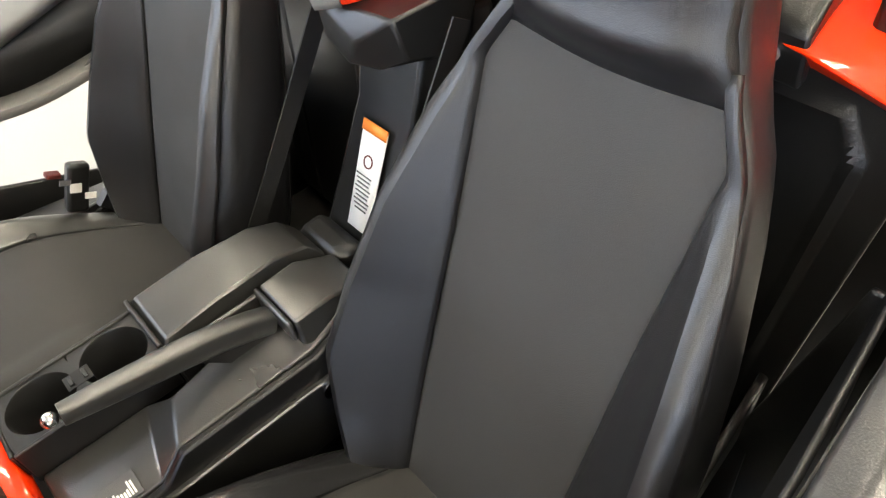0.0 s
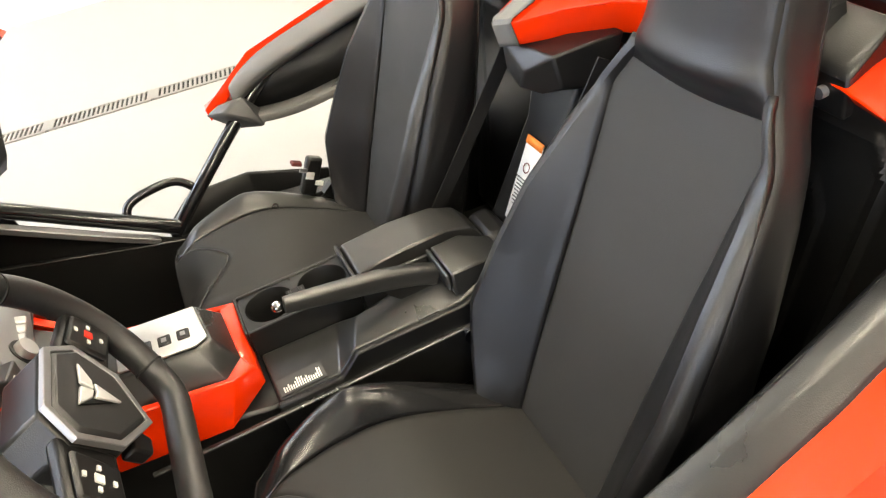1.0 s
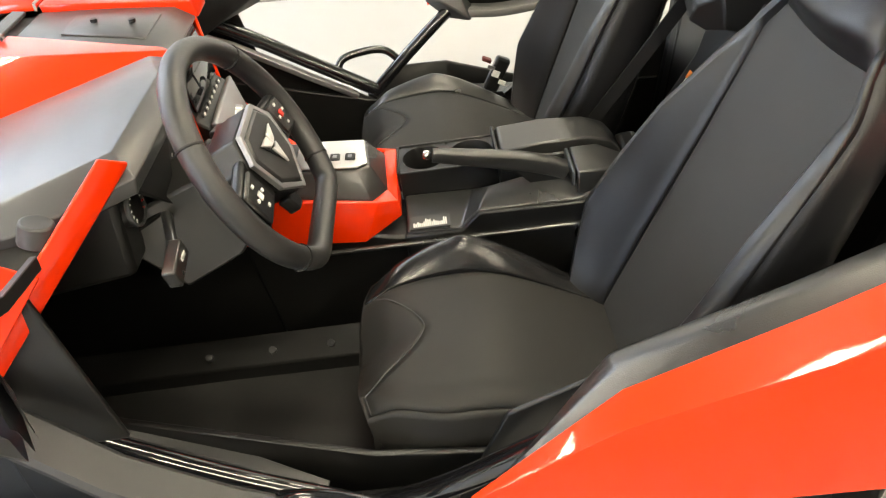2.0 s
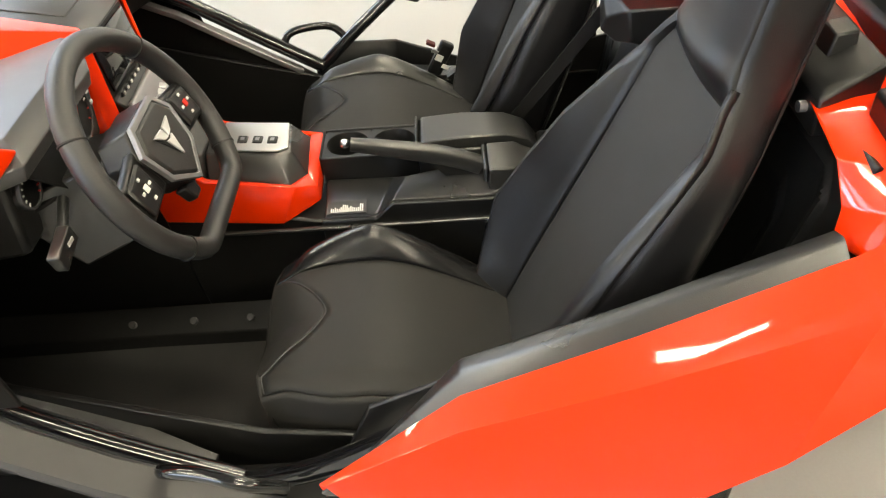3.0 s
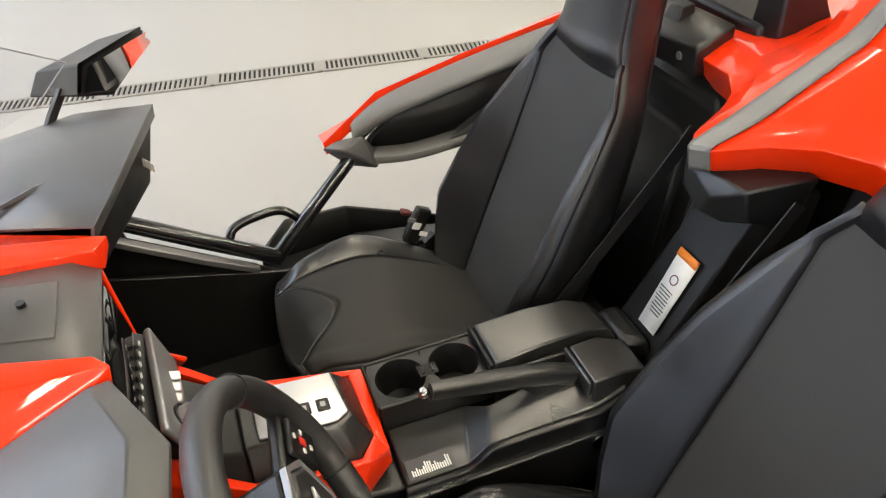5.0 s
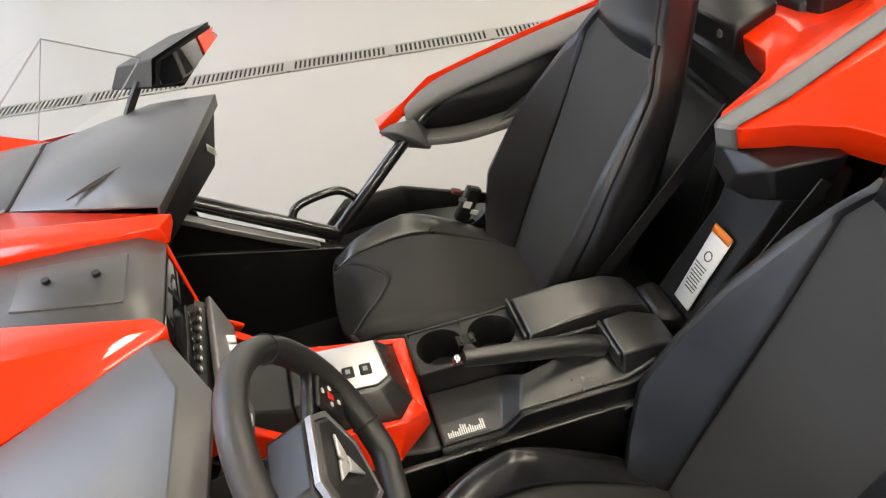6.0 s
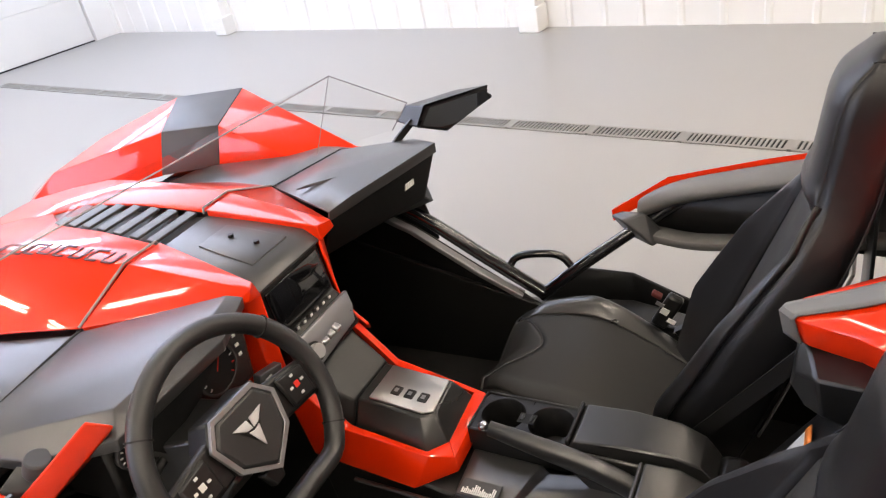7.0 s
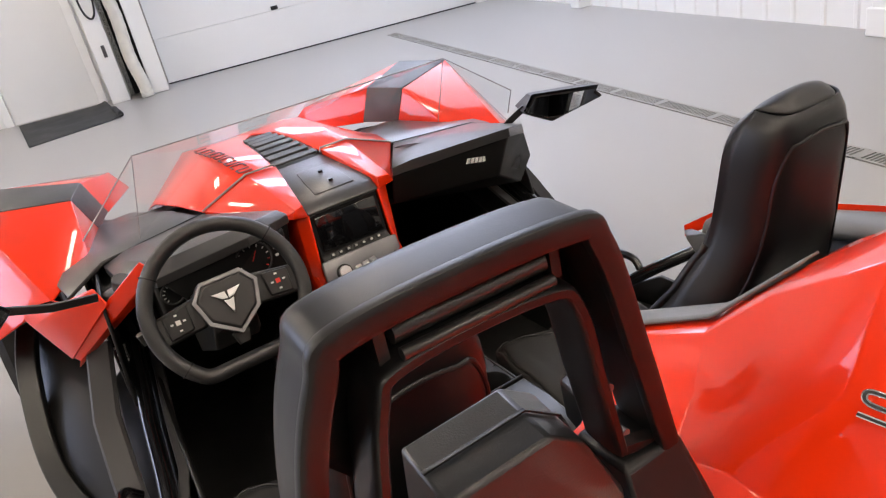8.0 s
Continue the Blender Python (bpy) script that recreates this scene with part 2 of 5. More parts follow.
def sm(x, table):
    """Smooth reading of a table of (x, value)."""
    for (a, va), (b, vb) in zip(table, table[1:]):
        if x <= b:
            t = min(1, max(0, (x - a) / (b - a)))
            t = t * t * (3 - 2 * t)
            return va + (vb - va) * t
    return table[-1][1]


def facing(at, normal, up=(0, 0, 1)):
    """A pose whose z is the normal and whose y leans to up."""
    n = Vector(normal).normalized()
    x = Vector(up).cross(n).normalized()
    y = n.cross(x)
    return Matrix.Translation(at) @ Matrix((x, y, n)).transposed().to_4x4()


# ---- the room ----
floor_ob = tagged(part("floor", moved(box_bm(((X_FAR + X_NEAR) / 2, (Y_DOOR + Y_BACK) / 2, -0.1), (X_FAR - X_NEAR + 0.6, Y_DOOR - Y_BACK + 0.6, 0.2)), ROOM), CONCRETE),
                  "smooth sealed grey-beige concrete garage floor", "floor", kind="structure")


def wall(name, a, b, label, mat=None):
    """A wall with shallow vertical ribs like painted metal cladding, from a to b in room coordinates."""
    a, b = Vector((*a, 0)), Vector((*b, 0))
    d = (b - a).normalized()
    n = Vector((-d.y, d.x, 0))
    length, poly, x = (b - a).length, [], 0.0
    while x < length:
        for dx, dy in ((0, 0), (0.20, 0), (0.215, 0.012), (0.245, 0.012), (0.26, 0)):
            if x + dx <= length:
                poly.append((x + dx, dy))
        x += 0.3
    poly += [(length, 0), (length, -0.2), (0, -0.2)]
    bm = prism_bm(poly, "z", -0.05, H)
    bm.transform(Matrix.Translation(a) @ Matrix((d, n, Vector((0, 0, 1)))).transposed().to_4x4())
    return tagged(part(name, moved(bm, ROOM), mat or WALLPAINT, smooth=False), label, "wall", kind="structure")


wall("wall_east", (X_FAR, Y_BACK), (X_FAR, Y_DOOR), "white ribbed metal-clad garage wall with slim columns")
# west and south walls are out of view, added to close the room in darker grey
wall("wall_west", (X_NEAR, Y_DOOR), (X_NEAR, Y_BACK), "unseen grey ribbed metal-clad garage wall", GREYWALL)
wall("wall_south", (X_NEAR, Y_BACK), (X_FAR, Y_BACK), "unseen grey ribbed metal-clad garage wall", GREYWALL)
tagged(part("wall_north", moved(joined(box_bm(((X_NEAR - 0.7) / 2, Y_DOOR + 0.1, H / 2), (-X_NEAR - 0.7, 0.2, H + 0.1)),
                                       box_bm(((X_FAR - 0.7) / 2, Y_DOOR + 0.1, (H + 3.4) / 2), (X_FAR + 0.7, 0.2, H - 3.4 + 0.1)),
                                       box_bm((X_FAR - 0.17, Y_DOOR + 0.1, 1.7), (0.34, 0.2, 3.5))), ROOM), WALLPAINT, smooth=False),
       "white painted garage wall round the door", "wall", kind="structure")
# unseen ceiling, a much darker grey than the white walls
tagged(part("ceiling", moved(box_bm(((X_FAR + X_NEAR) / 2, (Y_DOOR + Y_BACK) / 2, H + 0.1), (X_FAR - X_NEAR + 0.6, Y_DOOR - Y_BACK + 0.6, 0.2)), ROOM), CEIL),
       "flat grey garage ceiling, out of view", "ceiling", kind="structure")

# wall columns
for k, yy in enumerate((-5.9, -1.9, 2.12, 6.12)):
    col = tagged(part("wall_column", moved(joined(box_bm((X_FAR - 0.07, yy, H / 2), (0.14, 0.15, H)), box_bm((X_FAR - 0.085, yy, 0.1), (0.17, 0.19, 0.2))), ROOM), WALLPAINT, bevel=0.01),
                 "white painted steel column against the wall", "column", group="wall columns", kind="structure")

# sectional garage door
door = tagged(new("door_1"), "closed white sectional garage door", "garage door", kind="structure")
DX0, DX1 = -0.26, X_FAR - 0.36
for k in range(6):
    bm = box_bm(((DX0 + DX1) / 2, Y_DOOR + 0.06, 0.29 + k * 0.56), (DX1 - DX0, 0.05, 0.5575))
    part("panel", moved(bm, ROOM), DOORPAINT, door, bevel=0.003)
part("rubber_seal", moved(box_bm(((DX0 + DX1) / 2, Y_DOOR + 0.055, 0.006), (DX1 - DX0, 0.05, 0.02)), ROOM), RUBBER, door, "black rubber bottom seal")
for hx, hz in ((1.32, 0.60), (2.62, 0.60)):
    h = part("handle", moved(joined(box_bm((hx, Y_DOOR + 0.03, hz), (0.09, 0.02, 0.05)), box_bm((hx + 0.03, Y_DOOR + 0.0, hz), (0.02, 0.05, 0.02))), ROOM), BLACK, door, "small black latch", bevel=0.004)

# door jambs with a dark slot between them, a hose hanging in it
for jx, w in ((-0.38, 0.20), (-0.86, 0.22)):
    tagged(part("door_jamb", moved(box_bm((jx, Y_DOOR - 0.15, 1.75), (w, 0.5, 3.5)), ROOM), DOORPAINT, bevel=0.012), "white painted door jamb", "jamb", group="door jambs", kind="structure")
tagged(part("slot_back", moved(box_bm((-0.61, Y_DOOR + 0.05, 1.75), (0.28, 0.1, 3.5)), ROOM), DARK), "dark gap between two white door jambs", "wall gap", kind="structure")
hose_line = [ROOM @ Vector(p) for p in ((-0.64, 8.30, 2.6), (-0.61, 8.22, 2.1), (-0.63, 8.18, 1.5), (-0.58, 8.13, 1.0), (-0.59, 8.10, 0.5), (-0.55, 8.06, 0.18), (-0.54, 8.04, 0.0))]
tagged(part("exhaust_hose", sweep_bm(smooth_line(hose_line, 12), lambda i, n: [((0.075 + 0.003 * math.sin(i * 2.1) + 0.015 * (i / n)) * math.cos(a * math.pi / 8), (0.075 + 0.003 * math.sin(i * 2.1)) * math.sin(a * math.pi / 8)) for a in range(16)]), HOSE),
       "cream cloth exhaust hose hanging to the floor beside the door", "hose")
cable = [ROOM @ Vector(p) for p in ((-0.88, 8.06, 2.4), (-0.90, 8.06, 1.6), (-0.91, 8.06, 1.15), (-0.84, 8.06, 1.0), (-0.77, 8.06, 1.12), (-0.75, 8.06, 1.5), (-0.76, 8.06, 2.4))]
tagged(part("hanging_cable", tube_bm(smooth_line(cable, 8), 0.012, 8), BLACK), "black cable looped down the white jamb", "cable")
tagged(part("wall_switch", moved(box_bm((-0.84, 8.09, 0.62), (0.04, 0.03, 0.14)), ROOM), GREY, bevel=0.004), "small grey switch on the jamb", "switch")
# personnel door and the mat in front of it
side_door = tagged(new("door_2"), "closed plain white door in the garage wall", "door", kind="structure")
part("door_leaf", moved(box_bm((-1.63, Y_DOOR + 0.01, 1.05), (1.0, 0.06, 2.1)), ROOM), DOORPAINT, side_door, bevel=0.004)
for fx in (-2.18, -1.08):
    part("frame_post", moved(box_bm((fx, Y_DOOR - 0.01, 1.08), (0.1, 0.12, 2.16)), ROOM), WALLPAINT, side_door, bevel=0.006)
part("frame_head", moved(box_bm((-1.63, Y_DOOR - 0.01, 2.2), (1.2, 0.12, 0.1)), ROOM), WALLPAINT, side_door, bevel=0.006)
mat_ob = thing("entrance_mat", "black ribbed rubber entrance mat with one curled corner", "mat")
def mat_at(u, v, z):
    """A point of the mat, which lies askew before the door."""
    a = Vector((-1.80, 6.78, 0)).lerp(Vector((-0.86, 7.08, 0)), u)
    b = Vector((-2.08, 8.36, 0)).lerp(Vector((-1.06, 8.36, 0)), u)
    p = a.lerp(b, v)
    return (p.x, p.y, z)


part("mat_sheet", moved(grid_bm(lambda u, v: mat_at(u, v, 0.006 + 0.03 * max(0, (u - 0.85) / 0.15) ** 2), 24, 10), ROOM), MATRUBBER, mat_ob, solid=0.006)
part("curled_edge", moved(tube_bm([mat_at(1.0, 0.02 + 0.04 * i, 0.035 + 0.002 * math.sin(i)) for i in range(10)], 0.032, 10), ROOM), MATRUBBER, mat_ob)

# floor drain: a long line of slotted grates
drain = tagged(new("floor_drain"), "long line of slotted steel drain grates set in the floor", "floor drain", kind="structure")
part("channel", moved(box_bm((2.6, 1.0, 0.0006), (0.125, 13.6, 0.0012)), ROOM), DARK, drain, "dark drain channel")
def grate_bm():
    bms = [box_bm((-0.055, 0, 0.003), (0.016, 0.485, 0.006)), box_bm((0.055, 0, 0.003), (0.016, 0.485, 0.006))]
    for i in range(21):
        bms.append(box_bm((0, -0.23 + i * 0.023, 0.0028), (0.096, 0.0115, 0.0055)))
    bms += [box_bm((0, -0.24, 0.003), (0.11, 0.030, 0.006)), box_bm((0, 0.24, 0.003), (0.11, 0.030, 0.006))]
    return joined(*bms)
first = part("grate", grate_bm(), STEEL, drain, smooth=False)
first.matrix_local = ROOM @ pose(2.6, -5.6, 0.001)
for k in range(1, 27):
    g = new("grate", first.data)
    g.parent = drain
    g.matrix_local = ROOM @ pose(2.6, -5.6 + 0.505 * k, 0.001)

# linear ceiling lights
for lx in (-4.5, -2.6, 0.35, 2.7):
    for ly in (-4.8, -1.5, 2.6, 5.9) if lx < 0 else (-4.8, -1.5, 2.6) if lx < 2 else (-4.8, -1.5):
        fx = thing("ceiling_light", "long white linear ceiling light, lit", "ceiling light", group="ceiling lights")
        part("housing", moved(box_bm((lx, ly, H - 0.04), (0.30, 1.6, 0.08)), ROOM), CEIL, fx)
        for dx in (-0.08, 0.08):
            part("diffuser", moved(box_bm((lx + dx, ly, H - 0.09), (0.07, 1.5, 0.03)), ROOM), TUBE, fx, "glowing white diffuser")
# high window strip over the garage door
part_win = tagged(part("window_1", moved(box_bm((2.2, Y_DOOR - 0.02, 3.75), (4.2, 0.02, 0.8)), ROOM), DAYBRIGHT), "bright strip of windows over the garage door", "window", kind="structure")

tagged(part("window_2", moved(box_bm((X_NEAR + 0.02, 3.6, 2.2), (0.02, 4.2, 1.7)), ROOM), DAYPANE), "large bright window in the side wall", "window", kind="structure")

sky_win = tagged(new("window_3"), "long skylight of milky panes in the ceiling", "skylight", kind="structure")
for k in range(5):
    part("pane", moved(box_bm((2.2, 2.75 + 1.06 * k, H - 0.03), (2.1, 1.0, 0.02)), ROOM), SKYPANE, sky_win)

# ---- the three-wheeled roadster ----
CAR = thing("three_wheeled_roadster", "red and grey open three-wheeled roadster parked on the garage floor", "car")
S2 = (1, -1)


def sx(pts, s, out=0.0):
    """The points, mirrored for the driver's side; out widens that side."""
    return [(s * x - (out if s < 0 else 0), y, z) for x, y, z in pts]


def panel(name, verts, faces, mat, label="", thick=0.006, bevel=0.003, parent=None, angle=35):
    return part(name, faces_bm(verts, faces), mat, parent or CAR, label, True, bevel, thick, 0, angle)


# --- tub: floor, bulkhead, side sills, rear wall ---
panel("tub_floor", [(-0.6, 0.75, 0.14), (0.6, 0.75, 0.14), (0.56, -1.1, 0.14), (-0.56, -1.1, 0.14), (-0.66, -0.86, 0.15), (-0.68, -0.3, 0.15)], [(0, 1, 2, 3, 4, 5)], CARPET, "black footwell floor", 0.03)
panel("bulkhead", [(-0.62, 0.75, 0.12), (0.62, 0.75, 0.12), (0.62, 0.62, 0.8), (-0.62, 0.62, 0.8)], [(0, 1, 2, 3)], BLACK, "", 0.02)
for s in S2:
    # side skirt under the open door line
    panel("side_skirt", sx([(0.66, 0.75, 0.30), (0.70, 0.1, 0.30), (0.72, -0.45, 0.34), (0.56, -1.0, 0.36),
                            (0.66, 0.75, 0.14), (0.70, 0.1, 0.13), (0.72, -0.45, 0.13), (0.56, -1.0, 0.14),
                            (0.58, 0.75, 0.36), (0.60, 0.1, 0.33), (0.61, -0.35, 0.34), (0.53, -1.0, 0.38)], s),
          [(4, 5, 1, 0), (5, 6, 2, 1), (6, 7, 3, 2), (0, 1, 9, 8), (1, 2, 10, 9), (2, 3, 11, 10)], BLACK, "black outer sill", 0.01, 0.006)
    panel("inner_side", sx([(0.57, 0.75, 0.13), (0.59, -0.25, 0.13), (0.52, -1.1, 0.13), (0.52, 0.7, 0.7), (0.585, -0.25, 0.39), (0.60, -0.6, 0.36), (0.54, -1.1, 0.5)], s),
          [(0, 1, 4, 3), (1, 2, 6, 5, 4)], BLACK, "", 0.012)
    panel("rear_corner", sx([(0.535, -0.995, 0.13), (0.70, -0.985, 0.13), (0.70, -0.985, 0.72), (0.615, -0.995, 0.72), (0.545, -0.995, 0.40)], s), [(0, 1, 2, 3, 4)], BLACK, "black cockpit corner", 0.008)
# rear cockpit wall with pressed ribs, one behind each seat
for s in S2:
    def rw(u, v, s=s):
        x = 0.13 + (0.40 + 0.07 * v) * u
        y = -0.985 - 0.10 * v
        z = 0.2 + 0.66 * v
        for r in (0.10, 0.24):
            e = max(abs(u - 0.5) - 0.5 + r, v - 1 + r * 0.8)
            round_off = max(0.0, abs(u - 0.5) - 0.5 + r + 0.09) + max(0.0, v - 1 + r * 0.8 + 0.09)
            e = max(e, round_off - 0.125)
            y += 0.003 / (1 + math.exp(e / 0.008)) + 0.005 * math.exp(-(e / 0.011) ** 2)
        return (s * x, y, z)
    part("rear_wall", grid_bm(rw, 110, 90), BLACK, CAR, "black ribbed moulded rear cockpit wall", solid=0.008)


# --- seats ---
def seat(cx, dy, up):
    st = part("seat", box_bm((cx, -0.50 + dy, 0.2), (0.30, 0.46, 0.14)), BLACK, CAR, "high-backed bucket seat in black and charcoal vinyl", bevel=0.02)

    def vee(a):
        return 0.02 + 0.21 * max(0, 1 - (a / 0.74) ** 1.5)

    def cushion(u, v):
        # u across from -1 to 1, v from front (0) to rear (1)
        a = abs(u)
        w = sm(v, [(0, 0.158), (0.3, 0.188), (0.7, 0.185), (1, 0.165)])
        y = -0.238 + dy - 0.49 * v + 0.028 * (1 - a * a) * max(0, 1 - v * 3)
        z = sm(v, [(0, 0.405), (0.13, 0.428), (0.36, 0.428), (1, 0.318)])
        z += 0.012 * (1 - a * a) * math.sin(math.pi * min(1, v * 1.1))
        vs = vee(a)
        if v < vs:
            z -= 0.055 * ((vs - v) / 0.22) ** 1.3
        high = (0.058 if cx < 0 else 0.036) * (1 - min(1, abs(v - 0.37) / (0.37 if v < 0.37 else 0.48)) ** 1.08) if u > 0 else 0.008
        if a > 0.70:
            z += high * (math.sin(math.pi / 2 * (a - 0.70) / 0.24) if a < 0.94 else 1 - 60 * (a - 0.94) ** 2)
            if u < 0:
                z -= 0.10 * (a - 0.70) ** 2
        return Vector((cx + w * u, y, z))

    def sheet(fu, fv, nu, nv):
        def f(a, b):
            u, v = fu(a, b), fv(a, b)
            p = cushion(u(), v()) if callable(u) else cushion(u, v)
            e = min(min(a, 1 - a), min(b, 1 - b) * 1.5)
            p.z -= 0.0018 * math.exp(-(e / 0.03) ** 2)
            return p
        return grid_bm(f, nu, nv)
    part("cushion_centre", sheet(lambda a, b: -0.97 + 1.67 * a, lambda a, b: vee(abs(-0.97 + 1.67 * a)) * (1 - b) + b, 36, 30), FABRIC, st, "charcoal grained vinyl cushion centre", solid=0.04)
    part("cushion_front", sheet(lambda a, b: -0.72 + 1.42 * a, lambda a, b: vee(abs(-0.72 + 1.42 * a)) * b, 30, 14), FABRIC, st, "charcoal vinyl front wedge", solid=0.04)
    part("cushion_bolster", sheet(lambda a, b: 0.70 + 0.30 * a, lambda a, b: b, 14, 44), GLOSSVINYL if cx < 0 else CONSOLE, st, "glossy black vinyl thigh bolster", solid=0.04)

    def skirt(u, v):
        # front and side drop of the cushion
        t = u * 3
        if t < 1:
            p = cushion(-1, 1 - t)
            q = Vector((p.x + 0.02, p.y, 0.22))
        elif t < 2:
            p = cushion(-1 + 2 * (t - 1), 0)
            q = Vector((cx + (p.x - cx) * 0.9, p.y - 0.07, 0.22))
        else:
            p = cushion(1, t - 2)
            q = Vector((p.x - 0.02, p.y, 0.22))
        r = p.lerp(q, v)
        out = Vector((r.x - cx, r.y + 0.45 - dy, 0)).normalized()
        return r + out * 0.020 * math.sin(math.pi * min(1, v * 1.1))
    part("cushion_skirt", grid_bm(lambda u, v: skirt(u, 0.78 * v), 90, 12), FABRIC, st, "charcoal vinyl cushion side", solid=0.01)
    part("cushion_base", grid_bm(lambda u, v: skirt(u, 0.775 + 0.225 * v), 90, 5), GLOSSVINYL, st, "glossy black lower cushion edge", solid=0.012)
    seam = [cushion(-0.97 + 0.03 * i, vee(abs(-0.97 + 0.03 * i))) + Vector((0, 0, 0.0005)) for i in range(56)]
    part("cushion_seam", tube_bm(seam, 0.0009, 6), THREAD, st, "sewn cushion seam")

    # backrest: v up the back, u across
    def spine(v):
        z = interp(v, [(0, 0.315), (0.2, 0.47), (0.45, 0.672), (0.68, 0.858), (0.74, 0.908), (1, 1.128)])
        y = interp(v, [(0, -0.672), (0.2, -0.742), (0.45, -0.838), (0.68, -0.925), (0.74, -0.948), (1, -0.996)])
        return Vector((0, y + dy + up * (z - 0.33), z))

    def half(v):
        return interp(v, [(0, 0.165), (0.1, 0.20), (0.2, 0.222), (0.32, 0.219), (0.45, 0.203), (0.58, 0.177), (0.66, 0.155), (0.72, 0.124), (0.77, 0.108), (0.85, 0.102), (0.93, 0.097), (0.965, 0.090), (0.985, 0.083), (1, 0.074)])

    KH = [(0, 0.118), (0.2, 0.124), (0.45, 0.134), (0.66, 0.150), (0.72, 0.138)]
    KS = [(0.02 * i, min(0.975, interp(0.02 * i, KH) / half(0.02 * i))) for i in range(37)]

    def back(u, v):
        c, w = spine(v), half(v)
        d = (spine(min(1, v + 0.03)) - spine(max(0, v - 0.03))).normalized()
        n = Vector((0, d.z, -d.y))
        a = abs(u)
        bol = interp(v, [(0.0, 0.05), (0.2, 0.074), (0.45, 0.046), (0.57, 0.018), (0.64, 0.0), (1, 0.0)])
        k = min(0.97, interp(v, KS))
        h = bol * min(1.0, max(0.0, (a - k) / (0.93 - min(k, 0.90)))) ** 1.2 * (1 - 0.25 * max(0, (a - 0.93) / 0.07) ** 2)
        if v > 0.71:
            h = 0.022 * sm(v, [(0.71, 0), (0.75, 1), (0.95, 1), (1, 0.4)]) * (1 - a ** 4 * 0.8)
        p = c + n * h
        p.x = cx + w * u
        p -= n * 0.026 * max(0, (v - 0.90) / 0.10) ** 2
        return p, n

    def centre(a, b):
        v = 0.722 * b
        k = interp(v, KS)
        p, n = back(-k + 2 * k * a, v)
        return p - n * 0.006 * math.exp(-(min(a, 1 - a) / 0.02) ** 2)
    part("backrest_centre", grid_bm(centre, 30, 44), FABRIC, st, "charcoal grained vinyl backrest centre", solid=0.025)
    for s in S2:
        def side(a, b, s=s):
            v = 0.735 * b
            k = interp(v, KS)
            m = max(0.93, k + 0.5 * (1 - k))
            u = k + (m - k) * a / 0.7 if a < 0.7 else m + (1 - m) * (a - 0.7) / 0.3
            p, n = back(s * u, v)
            return p - n * (0.006 * math.exp(-(a / 0.06) ** 2) + 0.2 * max(0, v - 0.70))
        part("backrest_bolster", grid_bm(side, 20, 46), VINYL, st, "smooth black vinyl backrest bolster", solid=0.012)

    def deep(v):
        return (0.086 + 0.035 * (1 - v) ** 2) * (1 - 0.16 * max(0, (v - 0.92) / 0.08) ** 2)

    def shell(a, b):
        # one wrap from the front edge round the rear to the other front edge
        th = math.pi * a
        c, s = math.cos(th), math.sin(th)
        p, n = back(1 if c > 0 else -1, b)
        m = spine(b)
        h = (p - m).dot(n) if abs(c) > 0.5 else 0
        x = math.copysign(abs(c) ** 0.34, c)
        front = (Vector((0, p.y, p.z)) - m).dot(n)
        q = m + n * (front * max(0, 1 - 2.2 * s ** 0.6) - deep(b) * s ** 0.55)
        q.x = cx + half(b) * x * (1 + 0.03 * s)
        return q
    part("back_shell", grid_bm(shell, 56, 36), VINYL, st, "black vinyl seat back", solid=0.004)

    def head(a, b):
        v = 0.705 + 0.295 * b
        p, n = back(-1 + 2 * a, min(v, 1))
        e = min(a, 1 - a)
        k = math.exp(-(b / 0.05) ** 2)
        p.z -= 0.022 * (1 - b) ** 4 * math.sin(math.pi * a)
        w = math.sin(math.pi * a) ** 0.5
        return p + n * (0.007 * (1 - k) * w + 0.010 * math.exp(-((b - 0.12) / 0.1) ** 2) * w)

    def cap(a, b):
        u = -1 + 2 * a
        p, n = head(a, 1), back(u, 1)[1]
        q = spine(1) - n * deep(1) * (1 - abs(u) ** 6 * 0.75)
        q.x = p.x
        r = p.lerp(q, b)
        r.z += 0.017 * math.sin(math.pi * b) * (1 - abs(u) ** 3)
        return r
    part("headrest", grid_bm(lambda a, b: head(a, b / 0.7) if b < 0.699 else cap(a, (b - 0.7) / 0.3), 30, 40), VINYL, st, "black vinyl integral headrest with a rounded top", solid=0.004, angle=75)

    def rear(u, v, out=0.0):
        c = spine(v)
        d = (spine(min(1, v + 0.03)) - spine(max(0, v - 0.03))).normalized()
        n = Vector((0, d.z, -d.y))
        q = c - n * (deep(v) * max(0.05, 1 - abs(u) ** 5.9) ** 0.27 + out)
        q.x = cx + half(v) * u
        return q
    part("rear_pocket", grid_bm(lambda a, b: rear(-0.62 + 1.24 * a, 0.16 + 0.46 * b, 0.007), 12, 18), VINYL, st, "black vinyl map pocket", solid=0.005, bevel=0.002)
    welt = [rear(-0.62, 0.16 + 0.046 * i, 0.013) for i in range(11)] + [rear(-0.62 + 0.124 * i, 0.62, 0.013) for i in range(1, 11)]
    part("pocket_welt", tube_bm(welt, 0.003, 8), STITCH, st, "grey stitched pocket edge")
    pipe = [rear(-0.84, 0.12 + 0.085 * i, 0.002) for i in range(10)] + [rear(-0.7 + 0.2 * i, 0.945 + 0.012 * math.sin(math.pi * i / 7), 0.002) for i in range(8)] + [rear(0.84, 0.885 - 0.085 * i, 0.002) for i in range(10)]
    part("rear_piping", tube_bm(smooth_line(pipe, 3), 0.0032, 8), VINYL, st, "black vinyl piping")
